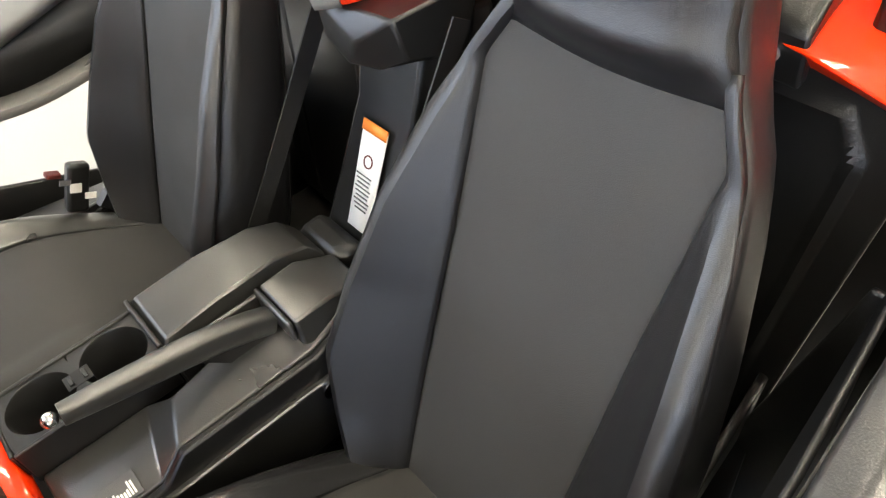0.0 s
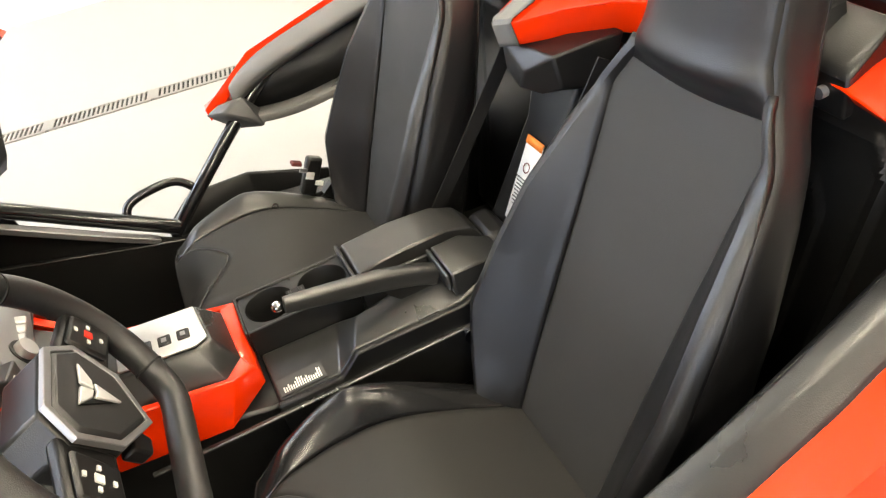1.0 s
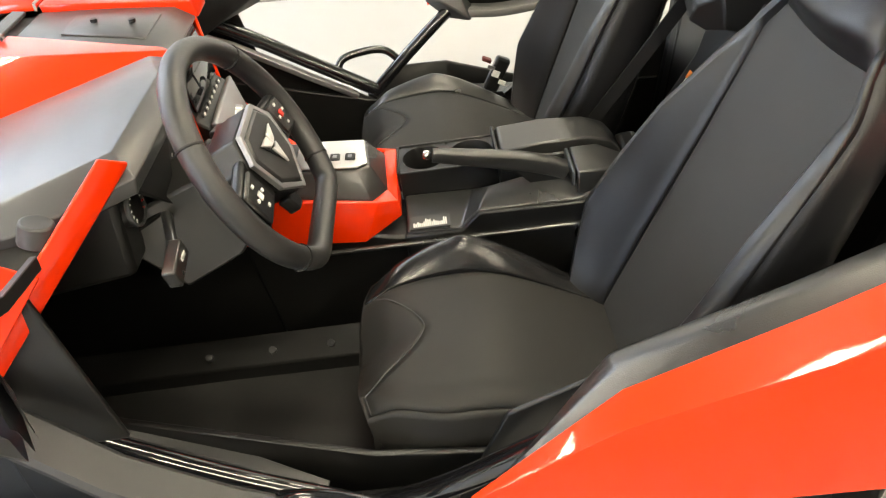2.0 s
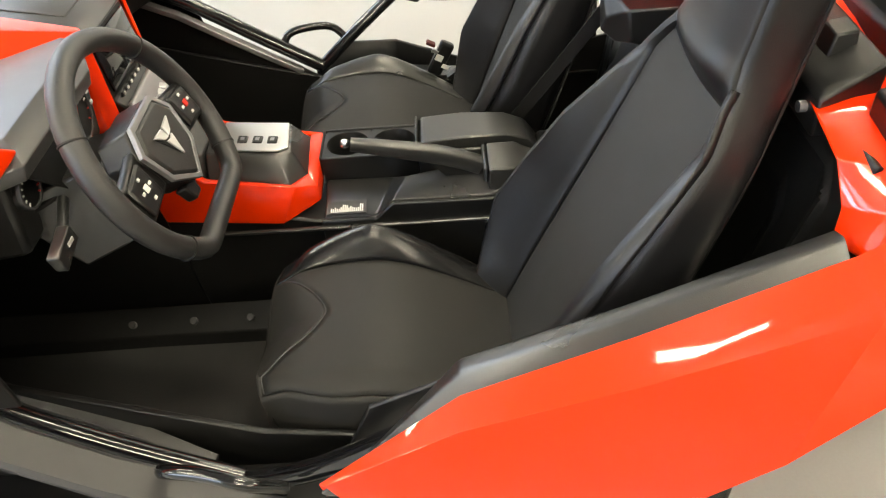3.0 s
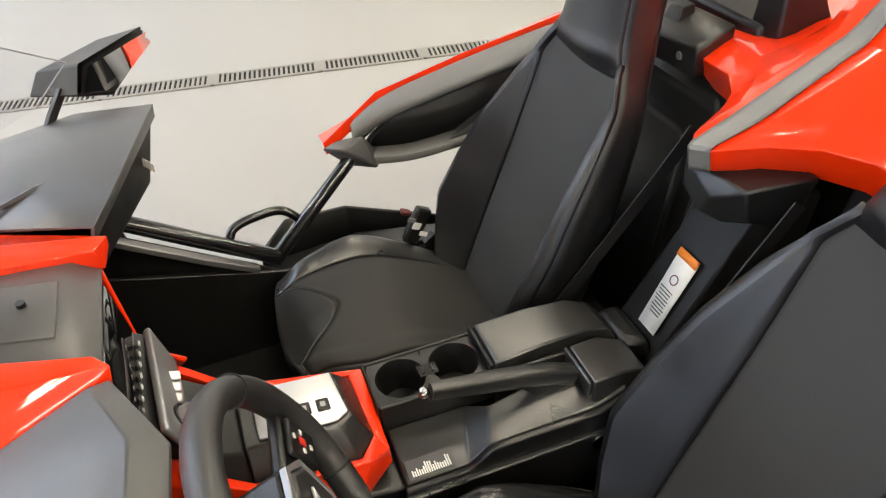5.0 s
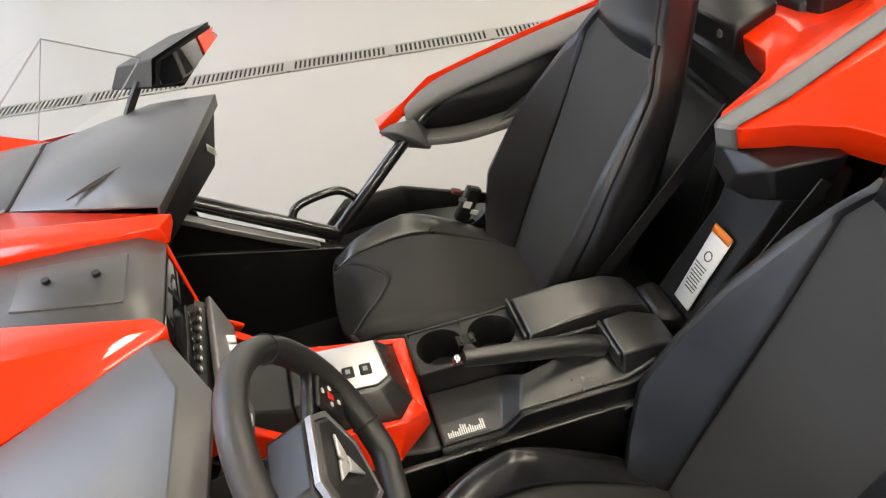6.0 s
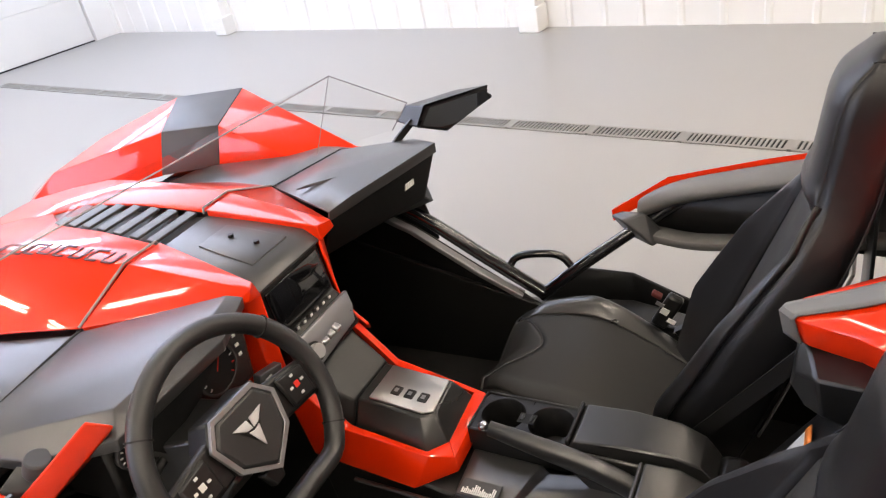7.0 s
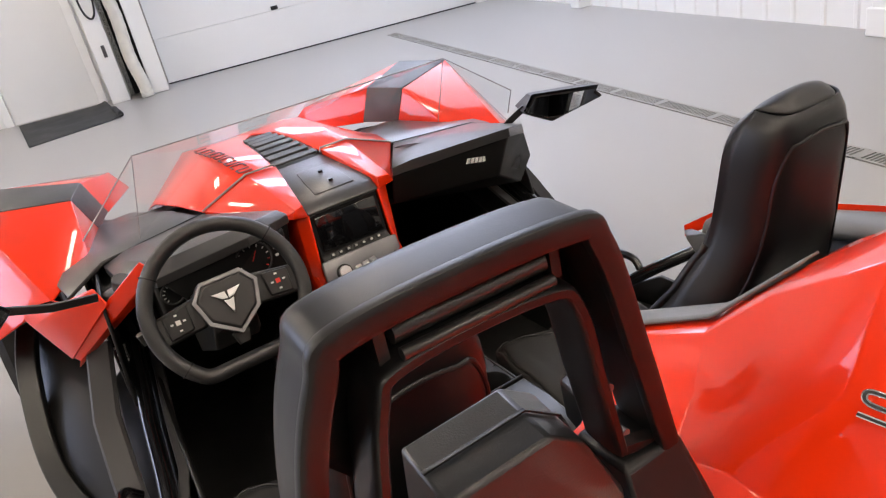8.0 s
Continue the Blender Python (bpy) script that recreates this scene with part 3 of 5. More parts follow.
    # stitched seam lines
    for s in S2:
        dashes = []
        for off in (0.0, 0.007):
            for i in range(70):
                v = 0.05 + 0.63 * i / 70
                p, n = back(s * 0.93, v)
                q, n2 = back(s * 0.93, v + 0.0055)
                o = n * 0.0010 + Vector((s * off, 0, 0))
                dashes.append(tube_bm([p + o, q + o], 0.0011, 5))
        part("stitched_seam", joined(*dashes), THREAD, st, "twin-needle stitched seam")
    # recliner bolt
    for s in (1, -1):
        part("recliner_bolt", cyl_bm((cx + s * 0.232, -0.69 + dy, 0.29), (cx + s * 0.215, -0.69 + dy, 0.29), 0.010), CHROME, st, "zinc bolt head")
    return st


seat(-0.366, 0.0, 0.0)
seat(0.370, 0.02, 0.065)

# --- centre console ---
console = part("console", prism_bm([(-0.02, 0.15), (0.02, 0.60), (-0.02, 0.565), (-0.10, 0.49), (-0.30, 0.44), (-0.66, 0.43), (-0.80, 0.46), (-0.80, 0.15)], "x", -0.112, 0.094), BLACK, CAR, "black moulded centre console", bevel=0.006)
# red collar that falls from the centre stack and wraps the bridge
panel("red_console_side", [(-0.122, 0.03, 0.70), (-0.122, 0.0, 0.47), (-0.126, -0.236, 0.448), (-0.070, -0.308, 0.498), (-0.102, -0.272, 0.522), (-0.119, -0.04, 0.622), (-0.115, -0.10, 0.558),
                           (-0.100, 0.03, 0.695), (-0.098, -0.04, 0.617), (-0.094, -0.10, 0.552), (-0.088, -0.260, 0.519), (-0.050, -0.290, 0.517), (-0.072, -0.310, 0.462)],
      [(0, 1, 5), (1, 6, 5), (1, 2, 4, 6), (2, 3, 4), (2, 12, 3), (0, 5, 8, 7), (5, 6, 9, 8), (6, 4, 10, 9), (4, 3, 11, 10)], RED, "gloss red console side", 0.006, 0.005, angle=50)
panel("red_console_side", [(0.104, 0.03, 0.70), (0.104, -0.02, 0.58), (0.098, -0.245, 0.45), (0.090, -0.308, 0.522), (0.096, -0.268, 0.526), (0.104, -0.04, 0.625), (0.090, 0.03, 0.69), (0.082, -0.285, 0.524), (0.086, -0.262, 0.525), (0.090, -0.04, 0.62), (0.102, -0.10, 0.562), (0.088, -0.10, 0.556)],
      [(0, 1, 5), (1, 10, 5), (1, 2, 4, 10), (2, 3, 4), (0, 5, 9, 6), (5, 10, 11, 9), (10, 4, 8, 11), (4, 3, 7, 8)], RED, "gloss red console side", 0.006, 0.004)
panel("red_console_end", [(-0.070, -0.308, 0.498), (0.090, -0.308, 0.522), (0.082, -0.283, 0.524), (-0.050, -0.290, 0.517), (-0.072, -0.310, 0.462), (0.092, -0.310, 0.475)],
      [(0, 1, 2, 3), (4, 5, 1, 0)], RED, "gloss red console end", 0.006, 0.004)
# sloping black bridge with a silver switch panel on its flat top
bridge = part("switch_bridge", hull_bm([(-0.052, -0.095, 0.583), (0.062, -0.095, 0.583), (0.062, -0.252, 0.568), (-0.036, -0.262, 0.567), (-0.053, -0.238, 0.569), (-0.092, -0.095, 0.522), (0.084, -0.095, 0.522), (0.080, -0.286, 0.516), (-0.052, -0.291, 0.512), (-0.088, -0.258, 0.512)]), CONSOLE, CAR, "black console bridge", bevel=0.004)
part("bridge_ramp", hull_bm([(-0.096, 0.03, 0.675), (0.088, 0.03, 0.675), (-0.060, -0.094, 0.584), (0.068, -0.094, 0.584), (-0.092, -0.094, 0.524), (0.084, -0.094, 0.524), (-0.096, 0.03, 0.60), (0.088, 0.03, 0.60)]), BLACK, bridge, "black ramp below the controls", bevel=0.004)
sw = part("switch_panel", faces_bm([(-0.046, -0.118, 0.5818), (0.056, -0.118, 0.5818), (0.056, -0.249, 0.5692), (-0.034, -0.258, 0.5684), (-0.047, -0.238, 0.5702)], [(0, 1, 2, 3, 4)]), SILVER, bridge, "brushed silver switch panel", solid=-0.005, bevel=0.002)
for yb in (-0.164, -0.194, -0.224):
    zb = 0.5818 - (abs(yb) - 0.118) * 0.096 + 0.0045
    key = part("switch_button", box_bm((-0.010, yb, zb), (0.026, 0.021, 0.006), Matrix.Rotation(radians(5.5), 4, "X")), BLACK, sw, "black rocker button", bevel=0.004)
    part("button_legend", box_bm((-0.010, yb, zb + 0.0032), (0.010, 0.008, 0.0010), Matrix.Rotation(radians(5.5), 4, "X")), SATIN, key)
# cup holders: a plate with two round wells joined by a notch
def plate_with_holes(x0, x1, y0, y1, z, holes, r, depth, seg=36):
    bm = bmesh.new()
    half = (y0 + y1) / 2
    for (hx, hy), (ya, yb) in zip(holes, ((y0, half), (half, y1))):
        outer, inner, lip, low = [], [], [], []
        for i in range(seg):
            a = 2 * math.pi * (i + 0.5) / seg
            c, sn = math.cos(a), math.sin(a)
            k = min(((x1 - hx) / c if c > 0 else (x0 - hx) / c) if abs(c) > 1e-6 else 9, ((yb - hy) / sn if sn > 0 else (ya - hy) / sn) if abs(sn) > 1e-6 else 9)
            outer.append(bm.verts.new((hx + k * c, hy + k * sn, z)))
            inner.append(bm.verts.new((hx + (r + 0.002) * c, hy + (r + 0.002) * sn, z)))
            lip.append(bm.verts.new((hx + r * c, hy + r * sn, z - 0.003)))
            low.append(bm.verts.new((hx + r * 0.86 * c, hy + r * 0.86 * sn, z - depth)))
        for i in range(seg):
            j = (i + 1) % seg
            bm.faces.new((outer[i], outer[j], inner[j], inner[i]))
            bm.faces.new((inner[i], inner[j], lip[j], lip[i]))
            bm.faces.new((lip[i], lip[j], low[j], low[i]))
        bm.faces.new(low)
    return bm
CUP = 0.520
cup = part("cup_holder", plate_with_holes(-0.006, 0.092, -0.515, -0.314, CUP, ((0.044, -0.465), (0.044, -0.366)), 0.043, 0.07), BLACK, CAR, "black twin cup holder", angle=30)
for at, size in (((-0.009, -0.4145, CUP - 0.030), (0.006, 0.201, 0.064)), ((0.095, -0.4145, CUP - 0.045), (0.006, 0.201, 0.096)), ((0.043, -0.3115, CUP - 0.02), (0.104, 0.005, 0.046))):
    part("cup_holder_skirt", box_bm(at, size), BLACK, cup, "raised black rim", bevel=0.002)
part("cup_notch", box_bm((0.044, -0.4155, CUP - 0.0045), (0.026, 0.034, 0.010)), SOOT, cup)
for yc in (-0.406, -0.425):
    part("cup_clip", box_bm((0.044, yc, CUP + 0.001), (0.016, 0.006, 0.004)), BLACK, cup, bevel=0.001)
# armrest bin that tapers into the tower behind it
arm = part("armrest", hull_bm([(x, y, z) for y, z, xa, xb in ((-0.517, 0.528, -0.014, 0.098), (-0.526, 0.542, -0.008, 0.092), (-0.62, 0.549, -0.006, 0.090), (-0.70, 0.546, -0.002, 0.084), (-0.745, 0.530, 0.002, 0.078), (-0.765, 0.505, 0.004, 0.074)) for x in (xa, xb)] + [(-0.018, -0.517, 0.45), (0.102, -0.517, 0.45), (0.0, -0.79, 0.45), (0.08, -0.79, 0.45)]), CONSOLE, CAR, "black padded armrest lid", bevel=0.008)
part("armrest_lip", joined(box_bm((0.042, -0.515, 0.534), (0.108, 0.007, 0.018)), box_bm((-0.017, -0.575, 0.522), (0.005, 0.12, 0.010))), BLACK, arm, "raised lid edge", bevel=0.003)
# stepped collar behind the armrest, where the lid is hinged
part("armrest_collar", hull_bm([(-0.026, -0.765, 0.47), (0.082, -0.765, 0.47), (-0.012, -0.768, 0.503), (0.072, -0.768, 0.503), (-0.040, -0.815, 0.505), (0.074, -0.815, 0.505), (-0.05, -0.835, 0.44), (0.08, -0.835, 0.44)]), BLACK, arm, "stepped black collar", bevel=0.014)
# lever well and lower tray on the driver's side
tray = part("side_tray", faces_bm([(-0.118, -0.318, 0.452), (-0.012, -0.318, 0.470), (-0.012, -0.46, 0.466), (-0.118, -0.425, 0.450), (-0.118, -0.462, 0.486), (-0.05, -0.49, 0.494), (-0.118, -0.66, 0.482), (-0.03, -0.66, 0.510), (-0.03, -0.72, 0.528), (-0.118, -0.72, 0.502)],
                                   [(0, 1, 2, 3), (3, 2, 5, 4), (4, 5, 7, 6), (6, 7, 8, 9)]), CONSOLE, CAR, "black console tray", solid=0.02, bevel=0.005)
part("tray_side", prism_bm([(-0.314, 0.30), (-0.314, 0.453), (-0.425, 0.451), (-0.462, 0.488), (-0.66, 0.483), (-0.72, 0.503), (-0.80, 0.48), (-0.80, 0.30)], "x", -0.132, -0.119), BLACK, CAR, bevel=0.004)
part("side_crease", bar_bm([(-0.134, -0.10, 0.440), (-0.135, -0.25, 0.438), (-0.135, -0.80, 0.436)], 0.010, 0.008, c=0.6), CONSOLE, CAR, "moulded crease along the console side")
part("lever_box", joined(box_bm((-0.020, -0.60, 0.515), (0.008, 0.16, 0.03)), box_bm((-0.062, -0.652, 0.520), (0.090, 0.008, 0.036)), hull_bm([(-0.112, -0.656, 0.49), (-0.020, -0.656, 0.49), (-0.108, -0.658, 0.537), (-0.020, -0.658, 0.540), (-0.104, -0.715, 0.532), (-0.014, -0.715, 0.536), (-0.09, -0.775, 0.50), (-0.01, -0.775, 0.50), (-0.11, -0.79, 0.44), (-0.01, -0.79, 0.44)])), CONSOLE, CAR, "black lever housing", bevel=0.005)
lever = part("parking_brake", sweep_bm(smooth_line([(-0.058, -0.388, 0.5845), (-0.058, -0.45, 0.571), (-0.058, -0.55, 0.548), (-0.058, -0.61, 0.528), (-0.058, -0.645, 0.512)], 5), lambda i, n: [((0.011 + 0.004 * min(1, i / 8)) * math.copysign(abs(math.cos(a * math.pi / 8)) ** 0.6, math.cos(a * math.pi / 8)), (0.013 + 0.006 * min(1, i / 10)) * math.copysign(abs(math.sin(a * math.pi / 8)) ** 0.6, math.sin(a * math.pi / 8))) for a in range(16)]), CONSOLE, CAR, "black parking brake lever")
part("brake_button", ball_bm((-0.058, -0.377, 0.587), 0.0098), CHROME, lever, "silver release button")
part("lever_fin", prism_bm([(-0.53, 0.545), (-0.64, 0.515), (-0.64, 0.475), (-0.58, 0.49)], "x", -0.068, -0.048), BLACK, lever, "black lever gaiter")
# printed plate in the tray: white bars
lab = part("tray_label", box_bm((-0.098, -0.365, 0.4575), (0.036, 0.080, 0.003), Matrix.Rotation(radians(-7), 4, "Y")), DARKGREY, CAR, "grey printed plate with white bars")
rnd = random.Random(4)
for i in range(17):
    h = rnd.uniform(0.008, 0.022)
    part("label_bar", box_bm((-0.112 + h / 2, -0.333 - i * 0.0040, 0.4597 + (h / 2 - 0.014) * 0.12), (h, 0.0026, 0.001), Matrix.Rotation(radians(-7), 4, "Y")), WHITE, lab)

# --- centre stack ---
part("console_tunnel", prism_bm([(-0.03, 0.15), (-0.03, 0.46), (0.06, 0.60), (0.30, 0.62), (0.74, 0.60), (0.74, 0.15)], "x", -0.100, 0.088), BLACK, CAR, "black tunnel between the footwells", bevel=0.008)
stack = part("centre_tower", prism_bm([(0.30, 0.62), (0.06, 0.86), (0.025, 0.852), (0.015, 0.74), (-0.01, 0.72), (-0.03, 0.66), (0.02, 0.62)], "x", -0.098, 0.095), BLACK, CAR, "black centre tower", bevel=0.004)
sc = part("touch_screen", faces_bm([(-0.086, 0.0195, 0.842), (0.083, 0.0195, 0.842), (0.083, 0.0095, 0.752), (-0.086, 0.0095, 0.752)], [(0, 1, 2, 3)]), SCREEN, stack, "dark glass touch screen", solid=0.006, bevel=0.002)
for i in range(7):
    xx = -0.068 + i * 0.022
    b = part("screen_key", box_bm((xx, 0.0075, 0.739), (0.012, 0.004, 0.009)), DARKGREY, stack, bevel=0.001)
    part("key_mark", box_bm((xx, 0.0045, 0.739), (0.006, 0.002, 0.005)), WHITE, b)
trim = part("silver_control_strip", faces_bm([(-0.112, -0.012, 0.738), (0.104, 0.002, 0.728), (0.108, 0.0, 0.690), (0.08, -0.020, 0.668), (-0.088, -0.034, 0.664), (-0.118, -0.034, 0.695)], [(0, 1, 2, 3, 4, 5)]), SATIN, CAR, "satin grey control strip", solid=-0.012, bevel=0.004)
NT = Vector((0, -0.9, 0.42)).normalized()
part("knob_ring", cyl_bm(Vector((-0.066, -0.026, 0.697)), Vector((-0.066, -0.026, 0.697)) + NT * 0.016, 0.022, 0.021, 28), BLACK, trim)
part("rotary_knob", cyl_bm(Vector((-0.066, -0.040, 0.704)), Vector((-0.066, -0.040, 0.704)) + NT * 0.012, 0.016, 0.015, 24), SILVER, trim, "satin grey rotary knob")
for i, xx in enumerate((-0.026, -0.004, 0.018)):
    part("paddle_switch", box_bm((xx, -0.026, 0.700), (0.018, 0.026, 0.012), Matrix.Rotation(radians(20), 4, "X")), SILVER, trim, "silver paddle switch", bevel=0.003)
part("switch_slot", box_bm((0.058, -0.012, 0.702), (0.06, 0.012, 0.030), Matrix.Rotation(radians(-25), 4, "X")), BLACK, trim, bevel=0.002)
# red uprights beside the stack
for s in S2:
    panel("red_upright", sx([(0.098, 0.016, 0.858), (0.128, 0.03, 0.852), (0.128, 0.035, 0.690), (0.108, 0.008, 0.690), (0.128, -0.03, 0.62), (0.105, -0.045, 0.65), (0.150, 0.20, 0.85), (0.150, 0.20, 0.60)], s),
          [(0, 1, 2, 3), (3, 2, 4, 5), (1, 6, 7, 4, 2)], RED, "gloss red upright", 0.008, 0.004)

# --- dash top and hood ---
# grey centre panel between the red horns
panel("dash_centre_panel", [(-0.098, 0.016, 0.858), (0.098, 0.016, 0.858), (0.100, 0.05, 0.880), (-0.100, 0.05, 0.880), (-0.066, 0.277, 0.914), (0.066, 0.277, 0.914), (-0.09, 0.14, 0.895), (0.09, 0.14, 0.895)],
      [(0, 1, 2, 3), (3, 2, 7, 6), (6, 7, 5, 4)], GREY, "grey dash centre panel", 0.01, 0.003)
pl = panel("phone_plate", [(-0.052, 0.062, 0.8850), (0.058, 0.062, 0.8850), (0.054, 0.14, 0.8985), (0.048, 0.205, 0.9072), (-0.040, 0.205, 0.9072), (-0.048, 0.14, 0.8985)], [(0, 1, 2, 5), (5, 2, 3, 4)], GREY, "raised grey plate with two bolts", 0.004, 0.002)
for yy, zz in ((0.10, 0.8955), (0.165, 0.9045)):
    part("bolt", cyl_bm((0.012, yy, zz - 0.003), (0.012, yy, zz + 0.003), 0.006, seg=12), BLACK, pl)
# horns: red spears on both sides
for s in S2:
    panel("hood_horn", sx([(0.100, 0.012, 0.855), (0.140, 0.004, 0.866), (0.130, 0.0, 0.888), (0.104, 0.02, 0.885), (0.068, 0.275, 0.926), (0.150, 0.28, 0.925), (0.286, 0.285, 0.872), (0.145, 0.03, 0.866), (0.28, 0.285, 0.850), (0.068, 0.275, 0.905)], s),
          [(0, 1, 2, 3), (3, 2, 5, 4), (2, 1, 7), (2, 7, 6, 5), (7, 8, 6), (0, 3, 4, 9), (1, 8, 7)], RED, "gloss red hood spear", 0.006, 0.004)
# louvred hood centre and red hood halves ahead of the seam
HOODZ = [(0.285, 0.925), (0.5, 0.940), (0.7, 0.930), (1.0, 0.875), (1.4, 0.74), (1.75, 0.55)]
for s in S2:
    verts, faces = [], []
    ys = (0.287, 0.45, 0.62, 0.70, 0.85, 1.05, 1.3, 1.55, 1.75)
    for y in ys:
        z = interp(y, HOODZ)
        xin = interp(y, [(0.287, 0.070), (0.62, 0.050), (0.70, 0.0), (2, 0.0)])
        xr = interp(y, [(0.287, 0.152), (0.7, 0.17), (1.2, 0.16), (1.75, 0.10)])
        xo = interp(y, [(0.287, 0.288), (0.5, 0.33), (0.8, 0.36), (1.3, 0.33), (1.75, 0.22)])
        verts += [(s * xin, y, z - 0.004), (s * xr, y, z), (s * xo, y, z - interp(y, [(0.287, 0.053), (0.6, 0.10), (1.0, 0.16), (1.75, 0.16)]))]
    for i in range(len(ys) - 1):
        a = i * 3
        faces += [(a, a + 1, a + 4, a + 3), (a + 1, a + 2, a + 5, a + 4)]
    panel("hood_half", verts, faces, RED, "gloss red hood", 0.006, 0.004)
for i in range(7):
    y = 0.312 + i * 0.052
    w = interp(y, [(0.287, 0.064), (0.62, 0.046)])
    part("louver", box_bm((0, y, interp(y, HOODZ) - 0.008), (2 * w, 0.024, 0.007), Matrix.Rotation(radians(10), 4, "X")), GREY, CAR, "grey hood louver", bevel=0.002)
panel("louver_tray", [(-0.07, 0.287, 0.902), (0.07, 0.287, 0.902), (0.05, 0.64, 0.915), (-0.05, 0.64, 0.915)], [(0, 1, 2, 3)], DARKGREY, "", 0.004)
for s in S2:
    part("hood_seam", tube_bm(sx([(0.066, 0.283, 0.9165), (0.070, 0.284, 0.929), (0.152, 0.286, 0.928), (0.288, 0.288, 0.873)], s), 0.0028, 6), GLASSEDGE, CAR, "pale seam bead")
for i in range(9):
    y = 0.330 + i * 0.043
    x = -0.140 - 0.0035 * i
    zz = interp(y, HOODZ) + 0.0008
    strokes = []
    for pts in (((-0.018, -0.015), (0.018, -0.017)), ((-0.018, 0.015), (0.018, 0.013)), ((-0.018, -0.015), (-0.018, 0.015)), ((0.018, -0.017), (0.018, 0.013)))[i % 2:3 + i % 2]:
        strokes.append(bar_bm([(x + a, y + b, zz) for a, b in pts], 0.0055, 0.0016))
    part("hood_print", joined(*strokes), MARK, CAR, "dark printed mark" if i == 0 else "")
# grey cowl wings beside the horns (dash tops)
for s in S2:
    if s > 0:
        ce = (0.452, -0.088, 0.918)
        cl = (ce[0] + 0.003, ce[1] + 0.003, ce[2] - 0.026)
        wing = panel("dash_wing", [(0.15, 0.016, 0.893), (0.20, -0.01, 0.905), ce, (0.60, 0.06, 0.862), (0.56, 0.27, 0.845), (0.292, 0.283, 0.868), (0.30, 0.12, 0.905), (0.148, 0.02, 0.87), cl, (0.60, 0.055, 0.835), (0.66, 0.2, 0.80)],
                     [(0, 1, 6, 5), (1, 2, 6), (2, 3, 4, 6), (6, 4, 5), (0, 7, 8, 2, 1), (2, 8, 9, 3), (3, 9, 10, 4)], GREY, "moulded grey dash top", 0.008, 0.008)
        part("wing_crease", hull_bm([(0.232, 0.195, 0.8855), (0.262, 0.11, 0.898), (0.312, 0.03, 0.9045), (0.290, 0.09, 0.904), (0.270, 0.10, 0.9065), (0.250, 0.15, 0.899)]), GREY, wing, "moulded leaf crease", bevel=0.002)
    else:
        top = [(-0.166, 0.022, 0.898), (-0.262, -0.020, 0.908), (-0.450, -0.004, 0.894), (-0.512, 0.14, 0.872), (-0.505, 0.286, 0.850), (-0.292, 0.283, 0.868)]
        rim_o = [(-0.150, 0.002, 0.886), (-0.268, -0.056, 0.890), (-0.482, -0.034, 0.870), (-0.545, 0.10, 0.850), (-0.56, 0.27, 0.835)]
        low = [(x, y + 0.006, z - 0.024) for x, y, z in rim_o]
        wing = panel("dash_wing", top + rim_o + low, [(0, 1, 2, 3, 4, 5), (6, 7, 1, 0), (7, 8, 2, 1), (8, 9, 3, 2), (9, 10, 4, 3)] + [(6 + k, 7 + k, 12 + k, 11 + k) for k in range(4)], GREY, "moulded grey dash top with a chamfered rim", 0.006, 0.004)
    # grey hood shoulder between the hood and the fender
    panel("hood_shoulder", sx([(0.295, 0.29, 0.862), (0.56, 0.277, 0.840), (0.66, 0.25, 0.80), (0.69, 0.45, 0.80), (0.55, 0.75, 0.80), (0.40, 1.0, 0.73), (0.36, 0.75, 0.78), (0.335, 0.5, 0.84)], s),
          [(0, 1, 7), (1, 2, 3, 7), (7, 3, 4, 6), (6, 4, 5)], GREY, "grey hood shoulder", 0.006, 0.004)
    part("seam_gap", tube_bm(sx([(0.29, 0.286, 0.866), (0.56, 0.274, 0.842), (0.665, 0.23, 0.80)], s), 0.005, 8), DARK, CAR)
    # front fender: a peaked red form with a grey band
    P = {"pk": (0.825, 0.81, 0.932), "rear": (0.70, 0.31, 0.785), "inr": (0.58, 0.47, 0.805), "a1": (0.562, 0.69, 0.912), "a2": (0.522, 0.698, 0.80), "b1": (0.515, 0.88, 0.908), "b2": (0.472, 0.895, 0.785), "tf": (0.74, 1.02, 0.936),
         "nf": (0.40, 1.30, 0.815), "ni": (0.34, 1.45, 0.70), "nt": (0.56, 1.75, 0.64), "no": (0.93, 1.60, 0.55), "out": (0.985, 0.95, 0.74), "outr": (0.93, 0.52, 0.64), "low": (0.99, 1.1, 0.55), "mid": (0.66, 1.35, 0.83)}
    K = list(P)
    V = sx([P[k] for k in K], s)
    def fc(*names):
        return tuple(K.index(n) for n in names)
    panel("front_fender", V, [fc("rear", "inr", "a1", "pk"), fc("inr", "a2", "a1"), fc("tf", "b1", "nf", "mid"), fc("b1", "b2", "ni", "nf"), fc("nf", "ni", "nt", "mid"), fc("tf", "mid", "no", "out"), fc("mid", "nt", "no"), fc("rear", "pk", "outr"), fc("pk", "out", "outr"), fc("pk", "tf", "out"), fc("out", "no", "low")], RED, "gloss red peaked front fender", 0.006, 0.006)
    panel("fender_band", [Vector(v) + Vector((0, 0, 0.002)) for v in sx([P["pk"], P["a1"], P["a2"], P["tf"], P["b1"], P["b2"]], s)], [(0, 1, 4, 3), (1, 2, 5, 4)], DARKGREY, "dark grey band across the fender", 0.006, 0.003)
    panel("wheel_well", sx([(0.62, 0.62, 0.80), (0.50, 1.0, 0.74), (0.44, 1.6, 0.55), (0.64, 0.55, 0.2), (0.52, 1.0, 0.2), (0.46, 1.6, 0.2)], s), [(0, 1, 4, 3), (1, 2, 5, 4)], BLACK, "", 0.01)
